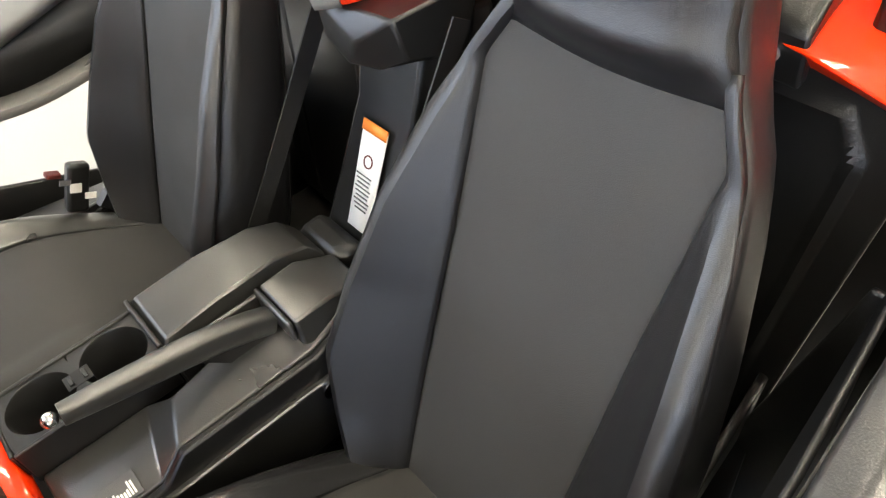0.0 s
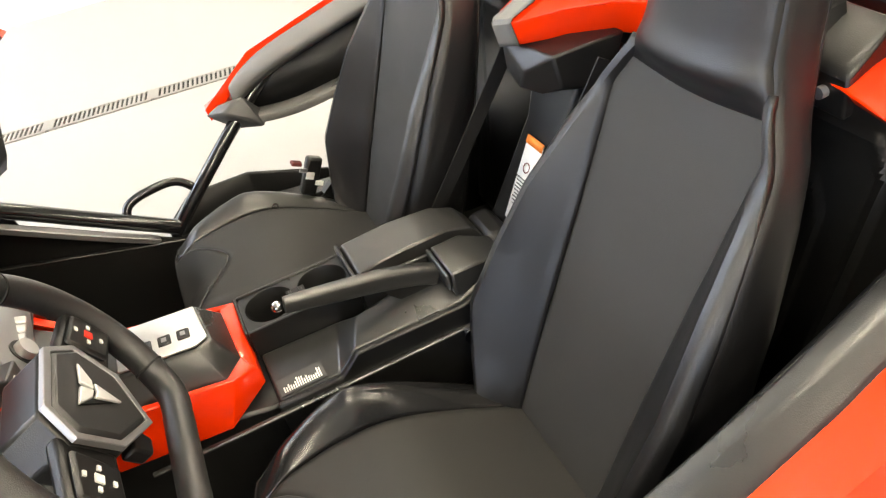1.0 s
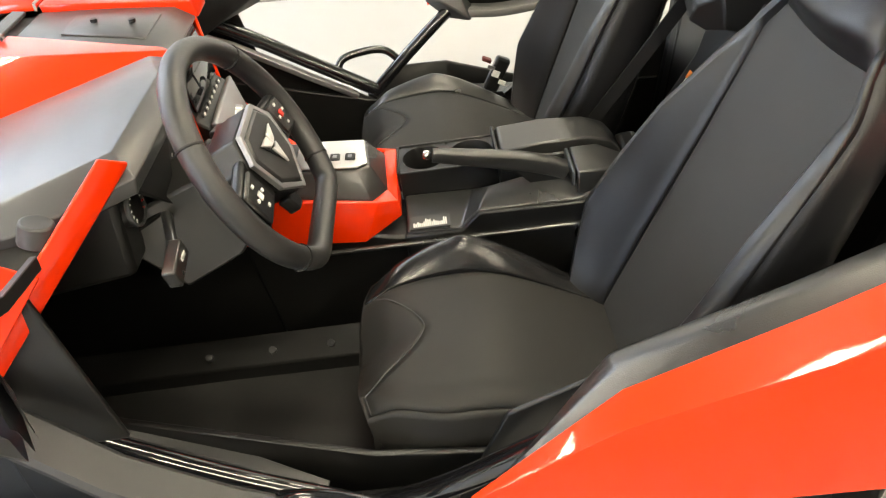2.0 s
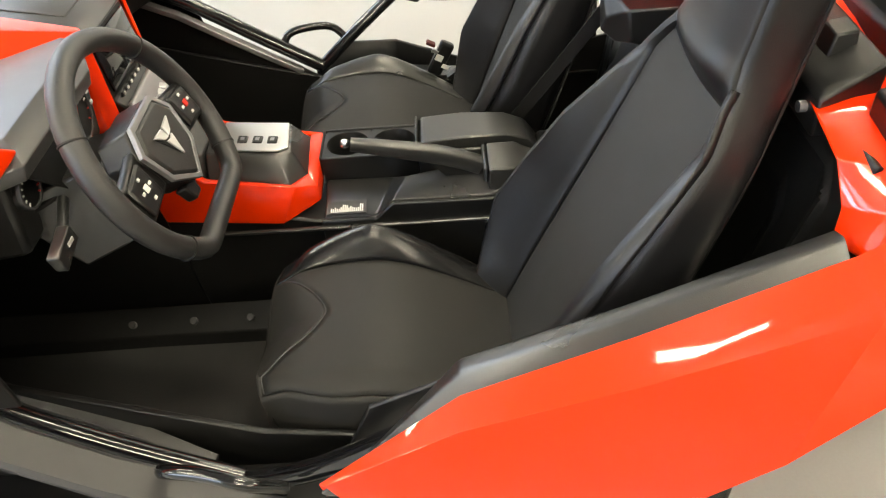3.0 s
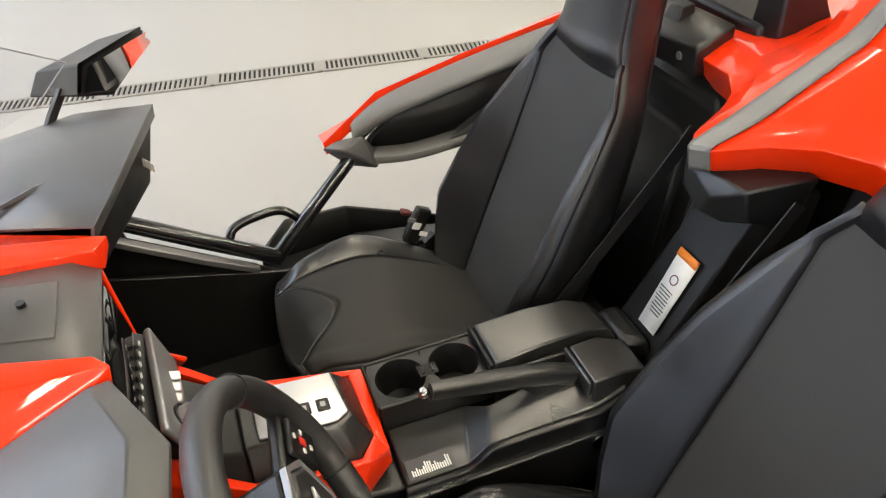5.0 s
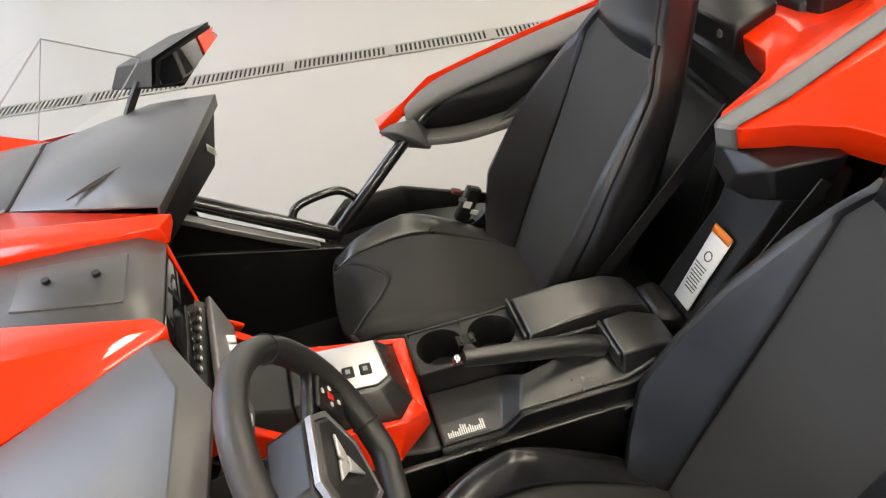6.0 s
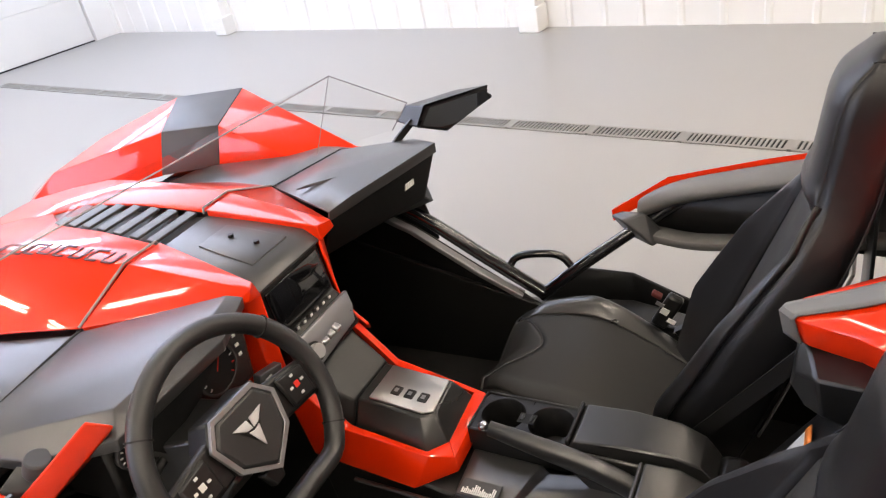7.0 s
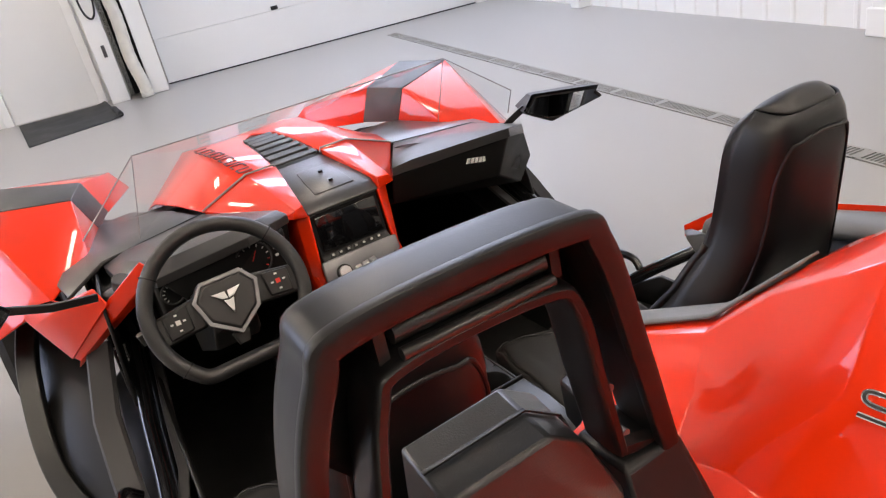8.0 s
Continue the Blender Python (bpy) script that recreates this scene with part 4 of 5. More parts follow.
for s in S2:
    tip = (0.705, 0.222, 0.657) if s < 0 else (0.640, 0.20, 0.66)
    a0 = Vector((s * 0.483, -0.026, 0.895))
    t0 = Vector((s * tip[0], tip[1], tip[2]))
    dn = Vector((0, 0.05, -0.06))
    wd = Vector((s * 0.016, 0.016, 0.016))
    if s < 0:
        part("quarter_strip", faces_bm([a0 - wd * 0.4, t0 - wd * 0.6, t0 + wd, a0 + wd, a0 + dn, t0 + dn * 0.8], [(0, 1, 2, 3), (0, 4, 5, 1)]), RED, CAR, "gloss red cowl strip", solid=0.006, bevel=0.004)
    panel("front_quarter", sx([(0.60, 0.105, 0.852), (0.675, 0.22, 0.802), (0.70, 0.31, 0.785), tip, (tip[0] + 0.055, 0.32, 0.735), (0.81, 0.50, 0.74), (0.93, 0.60, 0.66), (0.585, 0.075, 0.815)], s),
          [(7, 0, 4, 3), (0, 1, 5, 4), (1, 2, 6, 5)], RED, "gloss red front quarter panel", 0.006, 0.004)
    panel("switch_recess", sx([(0.50, 0.03, 0.845), (0.53, 0.14, 0.832), (0.60, 0.13, 0.815), (0.585, 0.10, 0.785)], s), [(0, 1, 2, 3)], BLACK, "black switch recess", 0.006)
    if s < 0:
        kn = part("ignition_knob", cyl_bm((-0.545, 0.085, 0.835), (-0.540, 0.074, 0.862), 0.022, 0.020, 24), DARKGREY, CAR, "dark grey ignition knob", bevel=0.003)
# dark underside of the passenger dash with raised lettering, and knee panels
for s in S2:
    panel("dash_face", sx([(0.148, 0.022, 0.868), (0.455, -0.078, 0.892) if s > 0 else (0.470, -0.020, 0.846), (0.60, 0.055, 0.835), (0.63, 0.08, 0.75), (0.52, -0.01, 0.725), (0.425, -0.045, 0.785), (0.15, 0.06, 0.78), (0.16, 0.30, 0.70), (0.55, 0.35, 0.62)], s),
          [(0, 1, 5, 6), (1, 2, 3, 4, 5), (6, 5, 4, 8, 7)] if s > 0 else [(0, 1, 5, 6), (6, 5, 8, 7)], SOOT, "black dash face", 0.01, 0.006)
    panel("footwell_side", sx([(0.625, 0.06, 0.55), (0.60, 0.10, 0.83), (0.55, 0.74, 0.80), (0.57, 0.75, 0.45)], s), [(0, 1, 2, 3)], BLACK, "", 0.008)
    panel("footwell_roof", sx([(0.13, 0.20, 0.80), (0.60, 0.20, 0.80), (0.57, 0.74, 0.79), (0.13, 0.74, 0.79)], s), [(0, 1, 2, 3)], BLACK, "", 0.008)
mk = facing((0.372, -0.052, 0.852), (0.25, -0.9, -0.12), (0.3, 0, 1))
for i in range(7):
    part("print_bar", moved(prism_bm([(-0.0055, -0.0055), (0.0045, -0.0055), (0.0065, 0.0055), (-0.0035, 0.0055)], "z", 0, 0.002), mk @ pose(-0.050 + i * 0.0165, 0, 0) @ Matrix.Diagonal((1.2, 1.25, 1, 1))), WHITE, CAR, "white printed mark" if i == 0 else "")

# --- instrument pod and steering wheel ---
pod = part("instrument_pod", prism_bm([(0.03, 0.862), (0.0, 0.858), (0.02, 0.72), (0.16, 0.70), (0.2, 0.835)], "x", -0.49, -0.17), BLACK, CAR, "black instrument housing", bevel=0.01)
part("display", faces_bm([(-0.44, 0.000, 0.850), (-0.31, 0.000, 0.850), (-0.31, 0.012, 0.775), (-0.44, 0.012, 0.775)], [(0, 1, 2, 3)]), DISPLAY, pod, "unlit instrument display with a reflection tint painted in", solid=-0.004)
for gx, gr in ((-0.262, 0.044), (-0.455, 0.026)):
    g = part("gauge", cyl_bm((gx, 0.020, 0.81), (gx, -0.002, 0.812), gr, seg=32), BLACK, pod, "round analogue gauge")
    part("gauge_ring", bar_bm([(gx + math.sin(2 * math.pi * k / 28) * gr, -0.004, 0.812 + math.cos(2 * math.pi * k / 28) * gr) for k in range(28)], 0.004, 0.006, True, (0, 1, 0)), DARKGREY, g, "thin grey gauge ring")
    for k in range(11):
        a = radians(-130 + k * 26)
        part("gauge_tick", box_bm((gx + math.sin(a) * gr * 0.82, -0.0055, 0.812 + math.cos(a) * gr * 0.82), (0.0025, 0.001, 0.006), Matrix.Rotation(a, 4, "Y")), WHITE if k < 9 else REDPRINT, g)
for k in range(3):
    part("icon_mark", box_bm((-0.205, -0.003, 0.842 - k * 0.020), (0.008, 0.002, 0.006)), WHITE, pod)
part("needle", box_bm((-0.258, -0.006, 0.822), (0.002, 0.001, 0.026), Matrix.Rotation(radians(30), 4, "Y")), REDPRINT, pod, "red gauge needle")
WH = facing((-0.372, -0.165, 0.818), (0, -0.90, 0.43), (0, 0.43, 0.9))
whl = part("steering_wheel", bmesh.new(), LEATHER, CAR, "black leather flat-bottomed steering wheel")
rim_pts = []
R = 0.164
for i in range(48):
    a = 2 * math.pi * i / 48
    x, y = R * math.sin(a), R * math.cos(a)
    y = max(y, -0.135)
    rim_pts.append(Vector((x, y, 0)))
rim_pts = smooth_line(rim_pts, 2, True)
def rim_sec(i, n):
    return [(0.0165 * math.cos(2 * math.pi * j / 14), 0.0185 * math.sin(2 * math.pi * j / 14)) for j in range(14)]
part("rim", moved(sweep_bm(rim_pts, rim_sec, True), WH), LEATHER, whl)
for a in (52, -52, 128, -128):
    c = Vector((R * math.sin(radians(a)), max(R * math.cos(radians(a)), -0.135), 0))
    d = Vector((math.cos(radians(a)), -math.sin(radians(a)), 0))
    part("rim_seam", moved(cyl_bm(c - d * 0.0012, c + d * 0.0012, 0.0192, seg=18), WH), DARK, whl)
hexa = [(-0.070, 0.020), (-0.045, 0.052), (0.045, 0.052), (0.070, 0.020), (0.055, -0.035), (0.0, -0.075), (-0.055, -0.035)]
def scaled(poly, k):
    return [(x * k, y * k) for x, y in poly]
part("hub_back", moved(prism_bm(scaled(hexa, 1.02), "z", -0.05, 0.006), WH), BLACK, whl, bevel=0.004)
part("hub_bezel", moved(bar_bm([(x, y, 0.012) for x, y in scaled(hexa, 0.96)], 0.009, 0.008, True, (0, 0, 1)), WH), SATIN, whl, "satin silver hub bezel")
part("hub_pad", moved(prism_bm(scaled(hexa, 0.90), "z", 0.0, 0.018), WH), LEATHER, whl, "black hub pad", bevel=0.006)
em = part("emblem", moved(prism_bm([(-0.026, 0.016), (0.026, 0.016), (0.0, -0.026)], "z", 0.018, 0.0195), WH), BLACK, whl)
for kite in ([(-0.032, 0.021), (-0.003, 0.019), (-0.001, 0.003), (-0.013, 0.005)], [(0.032, 0.021), (0.013, 0.005), (0.001, 0.003), (0.003, 0.019)], [(-0.011, 0.002), (0.0, -0.001), (0.011, 0.002), (0.0, -0.031)]):
    part("emblem_blade", moved(prism_bm(kite, "z", 0.0195, 0.0235), WH), BRIGHT, em, "polished emblem blade", bevel=0.0012)
for s in S2:
    part("spoke", moved(prism_bm([(s * 0.06, 0.034), (s * 0.155, 0.018), (s * 0.158, -0.045), (s * 0.055, -0.036)], "z", -0.014, 0.004), WH), BLACK, whl, bevel=0.006)
    padm = part("thumb_pad", moved(prism_bm([(s * 0.082, 0.024), (s * 0.138, 0.016), (s * 0.136, -0.036), (s * 0.084, -0.030)], "z", 0.004, 0.012), WH), BLACK, whl, "black thumb control pad", bevel=0.004)
    for i, (bx, by) in enumerate(((0.097, -0.004), (0.123, -0.004), (0.110, 0.012), (0.110, -0.021), (0.110, -0.004))):
        part("thumb_mark", moved(box_bm((s * bx, by, 0.0128), (0.006 if i < 4 else 0.010, 0.004 if i < 4 else 0.010, 0.002)), WH), REDPRINT if (i == 4 and s > 0) else WHITE, padm)
part("lower_spoke", moved(prism_bm([(-0.02, -0.07), (0.02, -0.07), (0.012, -0.10), (-0.012, -0.10)], "z", -0.03, -0.01), WH), BLACK, whl, bevel=0.004)
part("column", moved(faces_bm([(-0.045, 0.03, -0.03), (0.045, 0.03, -0.03), (0.05, -0.055, -0.03), (-0.05, -0.055, -0.03), (-0.07, 0.06, -0.24), (0.07, 0.06, -0.24), (0.075, -0.085, -0.20), (-0.075, -0.085, -0.20), (0.05, -0.095, -0.11), (-0.05, -0.095, -0.11)],
                              [(0, 1, 2, 3), (0, 1, 5, 4), (1, 2, 8, 6, 5), (0, 3, 9, 7, 4), (3, 2, 8, 9), (9, 8, 6, 7), (4, 5, 6, 7)]), WH), CONSOLE, CAR, "black angular steering column shroud", bevel=0.005)
for s in S2:
    stk = part("column_stalk", joined(tube_bm([(-0.372 + s * 0.04, -0.02, 0.775), (-0.372 + s * 0.13, -0.052, 0.775)], 0.008, 10), box_bm((-0.372 + s * 0.160, -0.060, 0.768), (0.056, 0.018, 0.030), Matrix.Rotation(radians(s * 14), 4, "Y"))), CONSOLE, CAR, "black column stalk", bevel=0.003)
    part("stalk_mark", box_bm((-0.372 + s * 0.152, -0.0695, 0.772), (0.016, 0.002, 0.006)), WHITE, stk)

# --- windscreen ---
shield = part("windscreen", faces_bm([(-0.406, 0.235, 1.080), (0.437, 0.151, 1.088), (0.433, 0.245, 0.890), (0.32, 0.48, 0.885), (0.15, 0.62, 0.948), (-0.15, 0.62, 0.948), (-0.32, 0.48, 0.885), (-0.455, 0.290, 0.862), (0.565, 0.037, 0.972), (0.60, 0.12, 0.885), (-0.58, 0.10, 0.965), (-0.60, 0.16, 0.860)],
                                     [(0, 1, 4, 5), (1, 3, 4), (1, 2, 3), (0, 5, 6), (0, 6, 7), (1, 8, 9, 2), (0, 7, 11, 10)]), GLASS, CAR, "low clear polycarbonate windscreen", smooth=False)
shield.visible_shadow = False
part("windscreen_edge", tube_bm([(-0.58, 0.10, 0.965), (-0.406, 0.235, 1.080), (0.437, 0.151, 1.088), (0.565, 0.037, 0.972), (0.60, 0.12, 0.885)], 0.0016, 6), GLASSEDGE, shield, "polished pane edge")
for fold in ([(-0.406, 0.235, 1.080), (-0.455, 0.290, 0.862)], [(0.437, 0.151, 1.088), (0.433, 0.245, 0.890)]):
    part("windscreen_fold", tube_bm(fold, 0.0009, 6), GLASSEDGE, shield, "heat-bent fold")
# --- mirrors ---
for s in S2:
    mir = part("door_mirror", faces_bm(sx([(0.598, 0.045, 0.893), (0.627, 0.029, 0.942), (0.770, -0.089, 0.941), (0.762, -0.085, 0.926), (0.773, -0.097, 0.909), (0.656, -0.009, 0.859), (0.632, 0.13, 0.895), (0.672, 0.11, 0.925), (0.755, 0.0, 0.935), (0.690, 0.08, 0.872)], s, 0.16),
               [(0, 1, 7, 6), (1, 2, 8, 7), (0, 6, 9, 5), (6, 7, 8, 9), (2, 3, 8), (3, 4, 9, 8), (4, 5, 9)]), HOOPBLACK, CAR, "black angular side mirror", bevel=0.004)
    rim = [Vector(v) for v in sx([(0.603, 0.038, 0.894), (0.629, 0.022, 0.936), (0.762, -0.090, 0.936), (0.755, -0.087, 0.925), (0.765, -0.098, 0.911), (0.657, -0.014, 0.865)], s, 0.16)]
    mid = sum(rim, Vector()) / 6
    aim = Vector((-0.65 * s, -0.755, -0.02)).normalized()
    part("mirror_back", faces_bm([v + aim * 0.001 for v in rim], [(0, 1, 2, 3, 4, 5)]), HOOPBLACK, mir, smooth=False)
    part("mirror_glass", faces_bm([mid + (v - mid - aim * (v - mid).dot(aim)) * 0.95 + aim * 0.007 for v in rim], [(0, 1, 2, 3, 4, 5)]), MIRROR, mir, "mirror glass", smooth=False)
    part("mirror_arm", bar_bm([(0.625, 0.07, 0.90), (0.585, 0.10, 0.865), (0.56, 0.12, 0.835)] if s > 0 else [(-0.77, 0.05, 0.895), (-0.69, 0.05, 0.865), (-0.60, 0.06, 0.845)], 0.009, 0.018), HOOPBLACK, mir, "black mirror arm")

# --- side frame tubes, step loops, seat belts ---
for s in S2:
    low = [(0.57, 0.30, 0.745), (0.60, 0.10, 0.632), (0.605, -0.08, 0.514), (0.614, -0.236, 0.408)] if s > 0 else [(-0.57, 0.30, 0.60), (-0.61, 0.08, 0.497), (-0.63, -0.06, 0.43), (-0.655, -0.225, 0.370)]
    join = low[-1]
    part("frame_tube", tube_bm(smooth_line(low, 6), 0.019, 14), GLOSSBLACK, CAR, "gloss black frame tube")
    part("frame_tube", tube_bm(smooth_line([(join[0], join[1] + 0.01, join[2] - 0.012), (join[0] + s * 0.046, -0.36, join[2] + 0.092), (s * 0.74, -0.52, 0.60), (s * 0.76, -0.60, 0.65)], 6), 0.017, 14), GLOSSBLACK, CAR, "gloss black frame tube")
    part("sill_rail", bar_bm([(x - s * 0.045, y, z - 0.022) for x, y, z in low[:-1]] + [(join[0] - s * 0.03, join[1] + 0.05, join[2] + 0.005)], 0.026, 0.014), SATIN if s > 0 else DARKGREY, CAR, "grey sill strip")
    panel("inner_door_panel", [(x - s * 0.02, y, z - 0.02) for x, y, z in low] + [(s * 0.60, y, 0.14) for x, y, z in low], [(i, i + 1, 5 + i, 4 + i) for i in range(3)], BLACK, "", 0.008)
    part("step_loop", tube_bm(smooth_line(sx([(0.615, -0.135, 0.455), (0.640, -0.155, 0.495), (0.655, -0.215, 0.505), (0.668, -0.275, 0.495), (0.655, -0.320, 0.455)], s, 0.07), 6), 0.011, 12), GLOSSBLACK, CAR, "gloss black grab loop")
    # outer wheel-arch skirt behind the door line
    panel("side_apron", sx([(0.70, -0.20, 0.37), (0.765, -0.28, 0.405), (0.775, -0.44, 0.395), (0.70, -0.74, 0.32), (0.74, -0.20, 0.2), (0.76, -0.45, 0.2), (0.68, -0.74, 0.2)], s, 0.03), [(0, 1, 2, 5, 4), (2, 3, 6, 5)], BLACK, "black side apron", 0.012, 0.005)
    if s > 0:
        lean = Matrix.Rotation(radians(28), 4, "X")
        bk = part("belt_buckle", box_bm((s * 0.574, -0.572, 0.425), (0.026, 0.040, 0.100), lean), BLACK, CAR, "black belt buckle with printed tags", bevel=0.007)
        part("buckle_button", box_bm((s * 0.574, -0.548, 0.470), (0.020, 0.026, 0.010), lean), MARK, bk, "dark red release button", bevel=0.003)
        for zt, ht, mt in ((0.452, 0.010, SATIN), (0.432, 0.018, WHITE), (0.404, 0.012, WHITE)):
            part("buckle_tag", box_bm((s * 0.560, -0.572 + (zt - 0.425) * 0.53, zt), (0.003, 0.020, ht), lean), mt, bk, "printed tag")
        part("buckle_stalk", bar_bm(sx([(0.58, -0.60, 0.375), (0.585, -0.65, 0.30), (0.58, -0.68, 0.2)], s), 0.02, 0.035), BLACK, bk)
    part("seat_belt", bar_bm(smooth_line(sx([(0.14, -0.68, 0.42), (0.135, -0.80, 0.58), (0.13, -0.93, 0.76), (0.13, -0.97, 0.82)], s), 6), 0.030, 0.003, up=(1, 0, 0)), WEBBING, CAR, "black webbing belt")
    part("belt_anchor", cyl_bm((s * 0.145, -0.66, 0.42), (s * 0.125, -0.66, 0.42), 0.016), CHROME, CAR, "zinc belt anchor")

part("sill_cover", bar_bm([(-0.645, 0.22, 0.665), (-0.690, 0.06, 0.555), (-0.700, -0.06, 0.475), (-0.705, -0.20, 0.395), (-0.72, -0.30, 0.355)], 0.062, 0.022, c=0.6), DARKGREY, CAR, "dark grey sill cover")
tag = part("sill_label", box_bm((-0.606, 0.243, 0.582), (0.030, 0.092, 0.003), Matrix.Rotation(radians(47), 4, "X")), BLACK, CAR, "black sill label with white marks")
rnd = random.Random(8)
for i in range(9):
    for k in range(3):
        if rnd.random() < 0.75:
            w = rnd.uniform(0.004, 0.008)
            part("label_bar", box_bm((-0.614 + k * 0.008, 0.272 - i * 0.0072, 0.6165 - i * 0.0077), (w, 0.006, 0.002), Matrix.Rotation(radians(47), 4, "X")), WHITE, tag)
for s in S2:
    # low side fairing between the front wheel and the sill
    part("fairing_rim", bar_bm(smooth_line(sx([(0.80, 0.58, 0.64), (0.835, 0.46, 0.56), (0.86, 0.32, 0.42), (0.845, 0.18, 0.34), (0.79, 0.02, 0.30), (0.73, -0.10, 0.30)], s), 5), 0.055, 0.03), BLACK, CAR, "black side fairing")
    panel("fairing_panel", sx([(0.79, 0.57, 0.62), (0.70, 0.50, 0.62), (0.69, 0.10, 0.40), (0.85, 0.30, 0.40), (0.83, 0.16, 0.32), (0.72, -0.08, 0.28)], s), [(0, 1, 2, 3), (3, 2, 5, 4)], BLACK, "", 0.008)
rail = part("floor_rail", faces_bm([(-0.138, 0.66, 0.245), (-0.138, -0.30, 0.245), (-0.190, -0.30, 0.205), (-0.190, 0.66, 0.205), (-0.20, 0.66, 0.15), (-0.20, -0.30, 0.15)], [(0, 1, 2, 3), (3, 2, 5, 4)]), BLACK, CAR, "black floor rail", bevel=0.004)
for yy in (-0.12, 0.006, 0.143):
    part("rail_bolt", cyl_bm((-0.168, yy, 0.222), (-0.173, yy, 0.231), 0.008, seg=12), DARKGREY, rail)
# --- door pods: red blades with moulded inner trim ---
for s in S2:
    T = [(0.727, -0.405, 0.612), (0.742, -0.548, 0.706), (0.728, -0.764, 0.765), (0.700, -1.02, 0.828), (0.60, -1.30, 0.90)] if s > 0 else [(0.800, -0.400, 0.590), (0.752, -0.58, 0.686), (0.745, -0.78, 0.764), (0.720, -1.01, 0.842), (0.62, -1.30, 0.90)]
    V = T + [(0.805, -0.408, 0.592), (0.788, -0.575, 0.664), (0.785, -0.79, 0.728), (0.770, -1.03, 0.800), (0.69, -1.30, 0.865)] + \
        [(0.812, -0.425, 0.575), (0.835, -0.60, 0.578), (0.842, -0.86, 0.580), (0.838, -0.94, 0.635), (0.815, -1.10, 0.780)] + [(x - 0.004, y - 0.004, z - 0.030) for x, y, z in T[:4]]
    F = [(0, 1, 6, 5), (1, 2, 7, 6), (2, 3, 8, 7), (3, 4, 9, 8), (5, 6, 11, 10), (6, 7, 12, 11), (7, 8, 13, 12), (8, 9, 14, 13), (0, 1, 16, 15), (1, 2, 17, 16), (2, 3, 18, 17)]
    panel("side_blade", sx(V, s), F, RED, "gloss red side blade", 0.004, 0.005, angle=50)
    A = [(x - 0.006, y - 0.004, z - 0.028) for x, y, z in T[:4]]
    w = 0.058 if s > 0 else 0.066
    Bq = [(A[0][0] - 0.045, -0.455, 0.566), (A[1][0] - w, -0.58, 0.652 if s > 0 else 0.668), (A[2][0] - w, -0.78, 0.706 if s > 0 else 0.738), (A[3][0] - w, -1.02, 0.775 if s > 0 else 0.815)]
    Cq = [(A[0][0] - 0.02, -0.52, 0.590), (A[1][0] - 0.010, -0.62, 0.622), (A[2][0] - 0.006, -0.80, 0.655), (A[3][0] - 0.004, -1.02, 0.70)]
    Dq = [(A[0][0] - 0.050, -0.52, 0.560), (A[1][0] - 0.062, -0.64, 0.580), (A[2][0] - 0.060, -0.80, 0.600), (A[3][0] - 0.05, -1.02, 0.63)]
    Eq = [(A[0][0] - 0.010, -0.44, 0.540), (A[1][0] - 0.020, -0.64, 0.545), (A[2][0] - 0.03, -0.80, 0.555), (A[3][0] - 0.03, -1.02, 0.57)]
    if s < 0:
        Mq = [tuple((Vector(a) + Vector(b)) / 2 + Vector((-0.004, 0, 0.014))) for a, b in zip(A, Bq)]
        Mq[0] = tuple(Vector(A[0]).lerp(Vector(Bq[0]), 0.5) + Vector((0, 0, 0.004)))
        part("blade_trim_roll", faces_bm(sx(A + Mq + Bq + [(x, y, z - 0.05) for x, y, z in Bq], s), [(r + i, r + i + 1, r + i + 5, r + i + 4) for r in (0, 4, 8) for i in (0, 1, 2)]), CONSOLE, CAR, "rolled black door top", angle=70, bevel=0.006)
        part("blade_inner_trim", faces_bm(sx(Bq + Cq + Dq + Eq, s), [(r + i, r + i + 1, r + i + 5, r + i + 4) for r in (0, 4, 8) for i in (0, 1, 2)]), BLACK, CAR, "black inner door trim with a deep pocket", sub=2, solid=0.008)
        panel("door_liner", sx([(0.665, -0.28, 0.16), (0.655, -0.80, 0.16), (0.64, -0.99, 0.45), (0.63, -1.04, 0.77), (0.665, -0.80, 0.71), (0.69, -0.455, 0.585)], s), [(0, 1, 2, 3, 4, 5)], BLACK, "black inner door liner", 0.008)
    else:
        roll = []
        for k, y in enumerate((-0.470, -0.548, -0.66, -0.80, -0.95, -1.06)):
            x, z = interp(-y, [(-p[1], p[0]) for p in T]), interp(-y, [(-p[1], p[2]) for p in T])
            w = (0.018, 0.040, 0.052, 0.056, 0.058, 0.058)[k]
            roll += [(x - 0.004, y, z - 0.008), (x - 0.004 - w * 0.5, y, z - 0.012), (x - 0.004 - w, y, z - 0.030), (x - 0.006 - w, y, z - 0.050), (x + 0.004 - w * 0.6, y, z - 0.068), (x + 0.010, y, z - 0.085)]
        # one dark plastic with the pocket below; the paler grey paints its lit top
        part("blade_inner_trim", faces_bm(roll, [(6 * k + i, 6 * k + i + 1, 6 * k + i + 7, 6 * k + i + 6) for k in range(5) for i in range(5)]), TRIMGREY, CAR, "rolled armrest moulding, its lit grey put into the colour", sub=2, solid=0.006)
        pocket = []
        for y in (-0.50, -0.60, -0.80, -1.06):
            x, z = interp(-y, [(-p[1], p[0]) for p in T]), interp(-y, [(-p[1], p[2]) for p in T])
            pocket += [(x + 0.008, y, z - 0.06), (x + 0.014, y, 0.60), (x + 0.004, y, 0.552)]
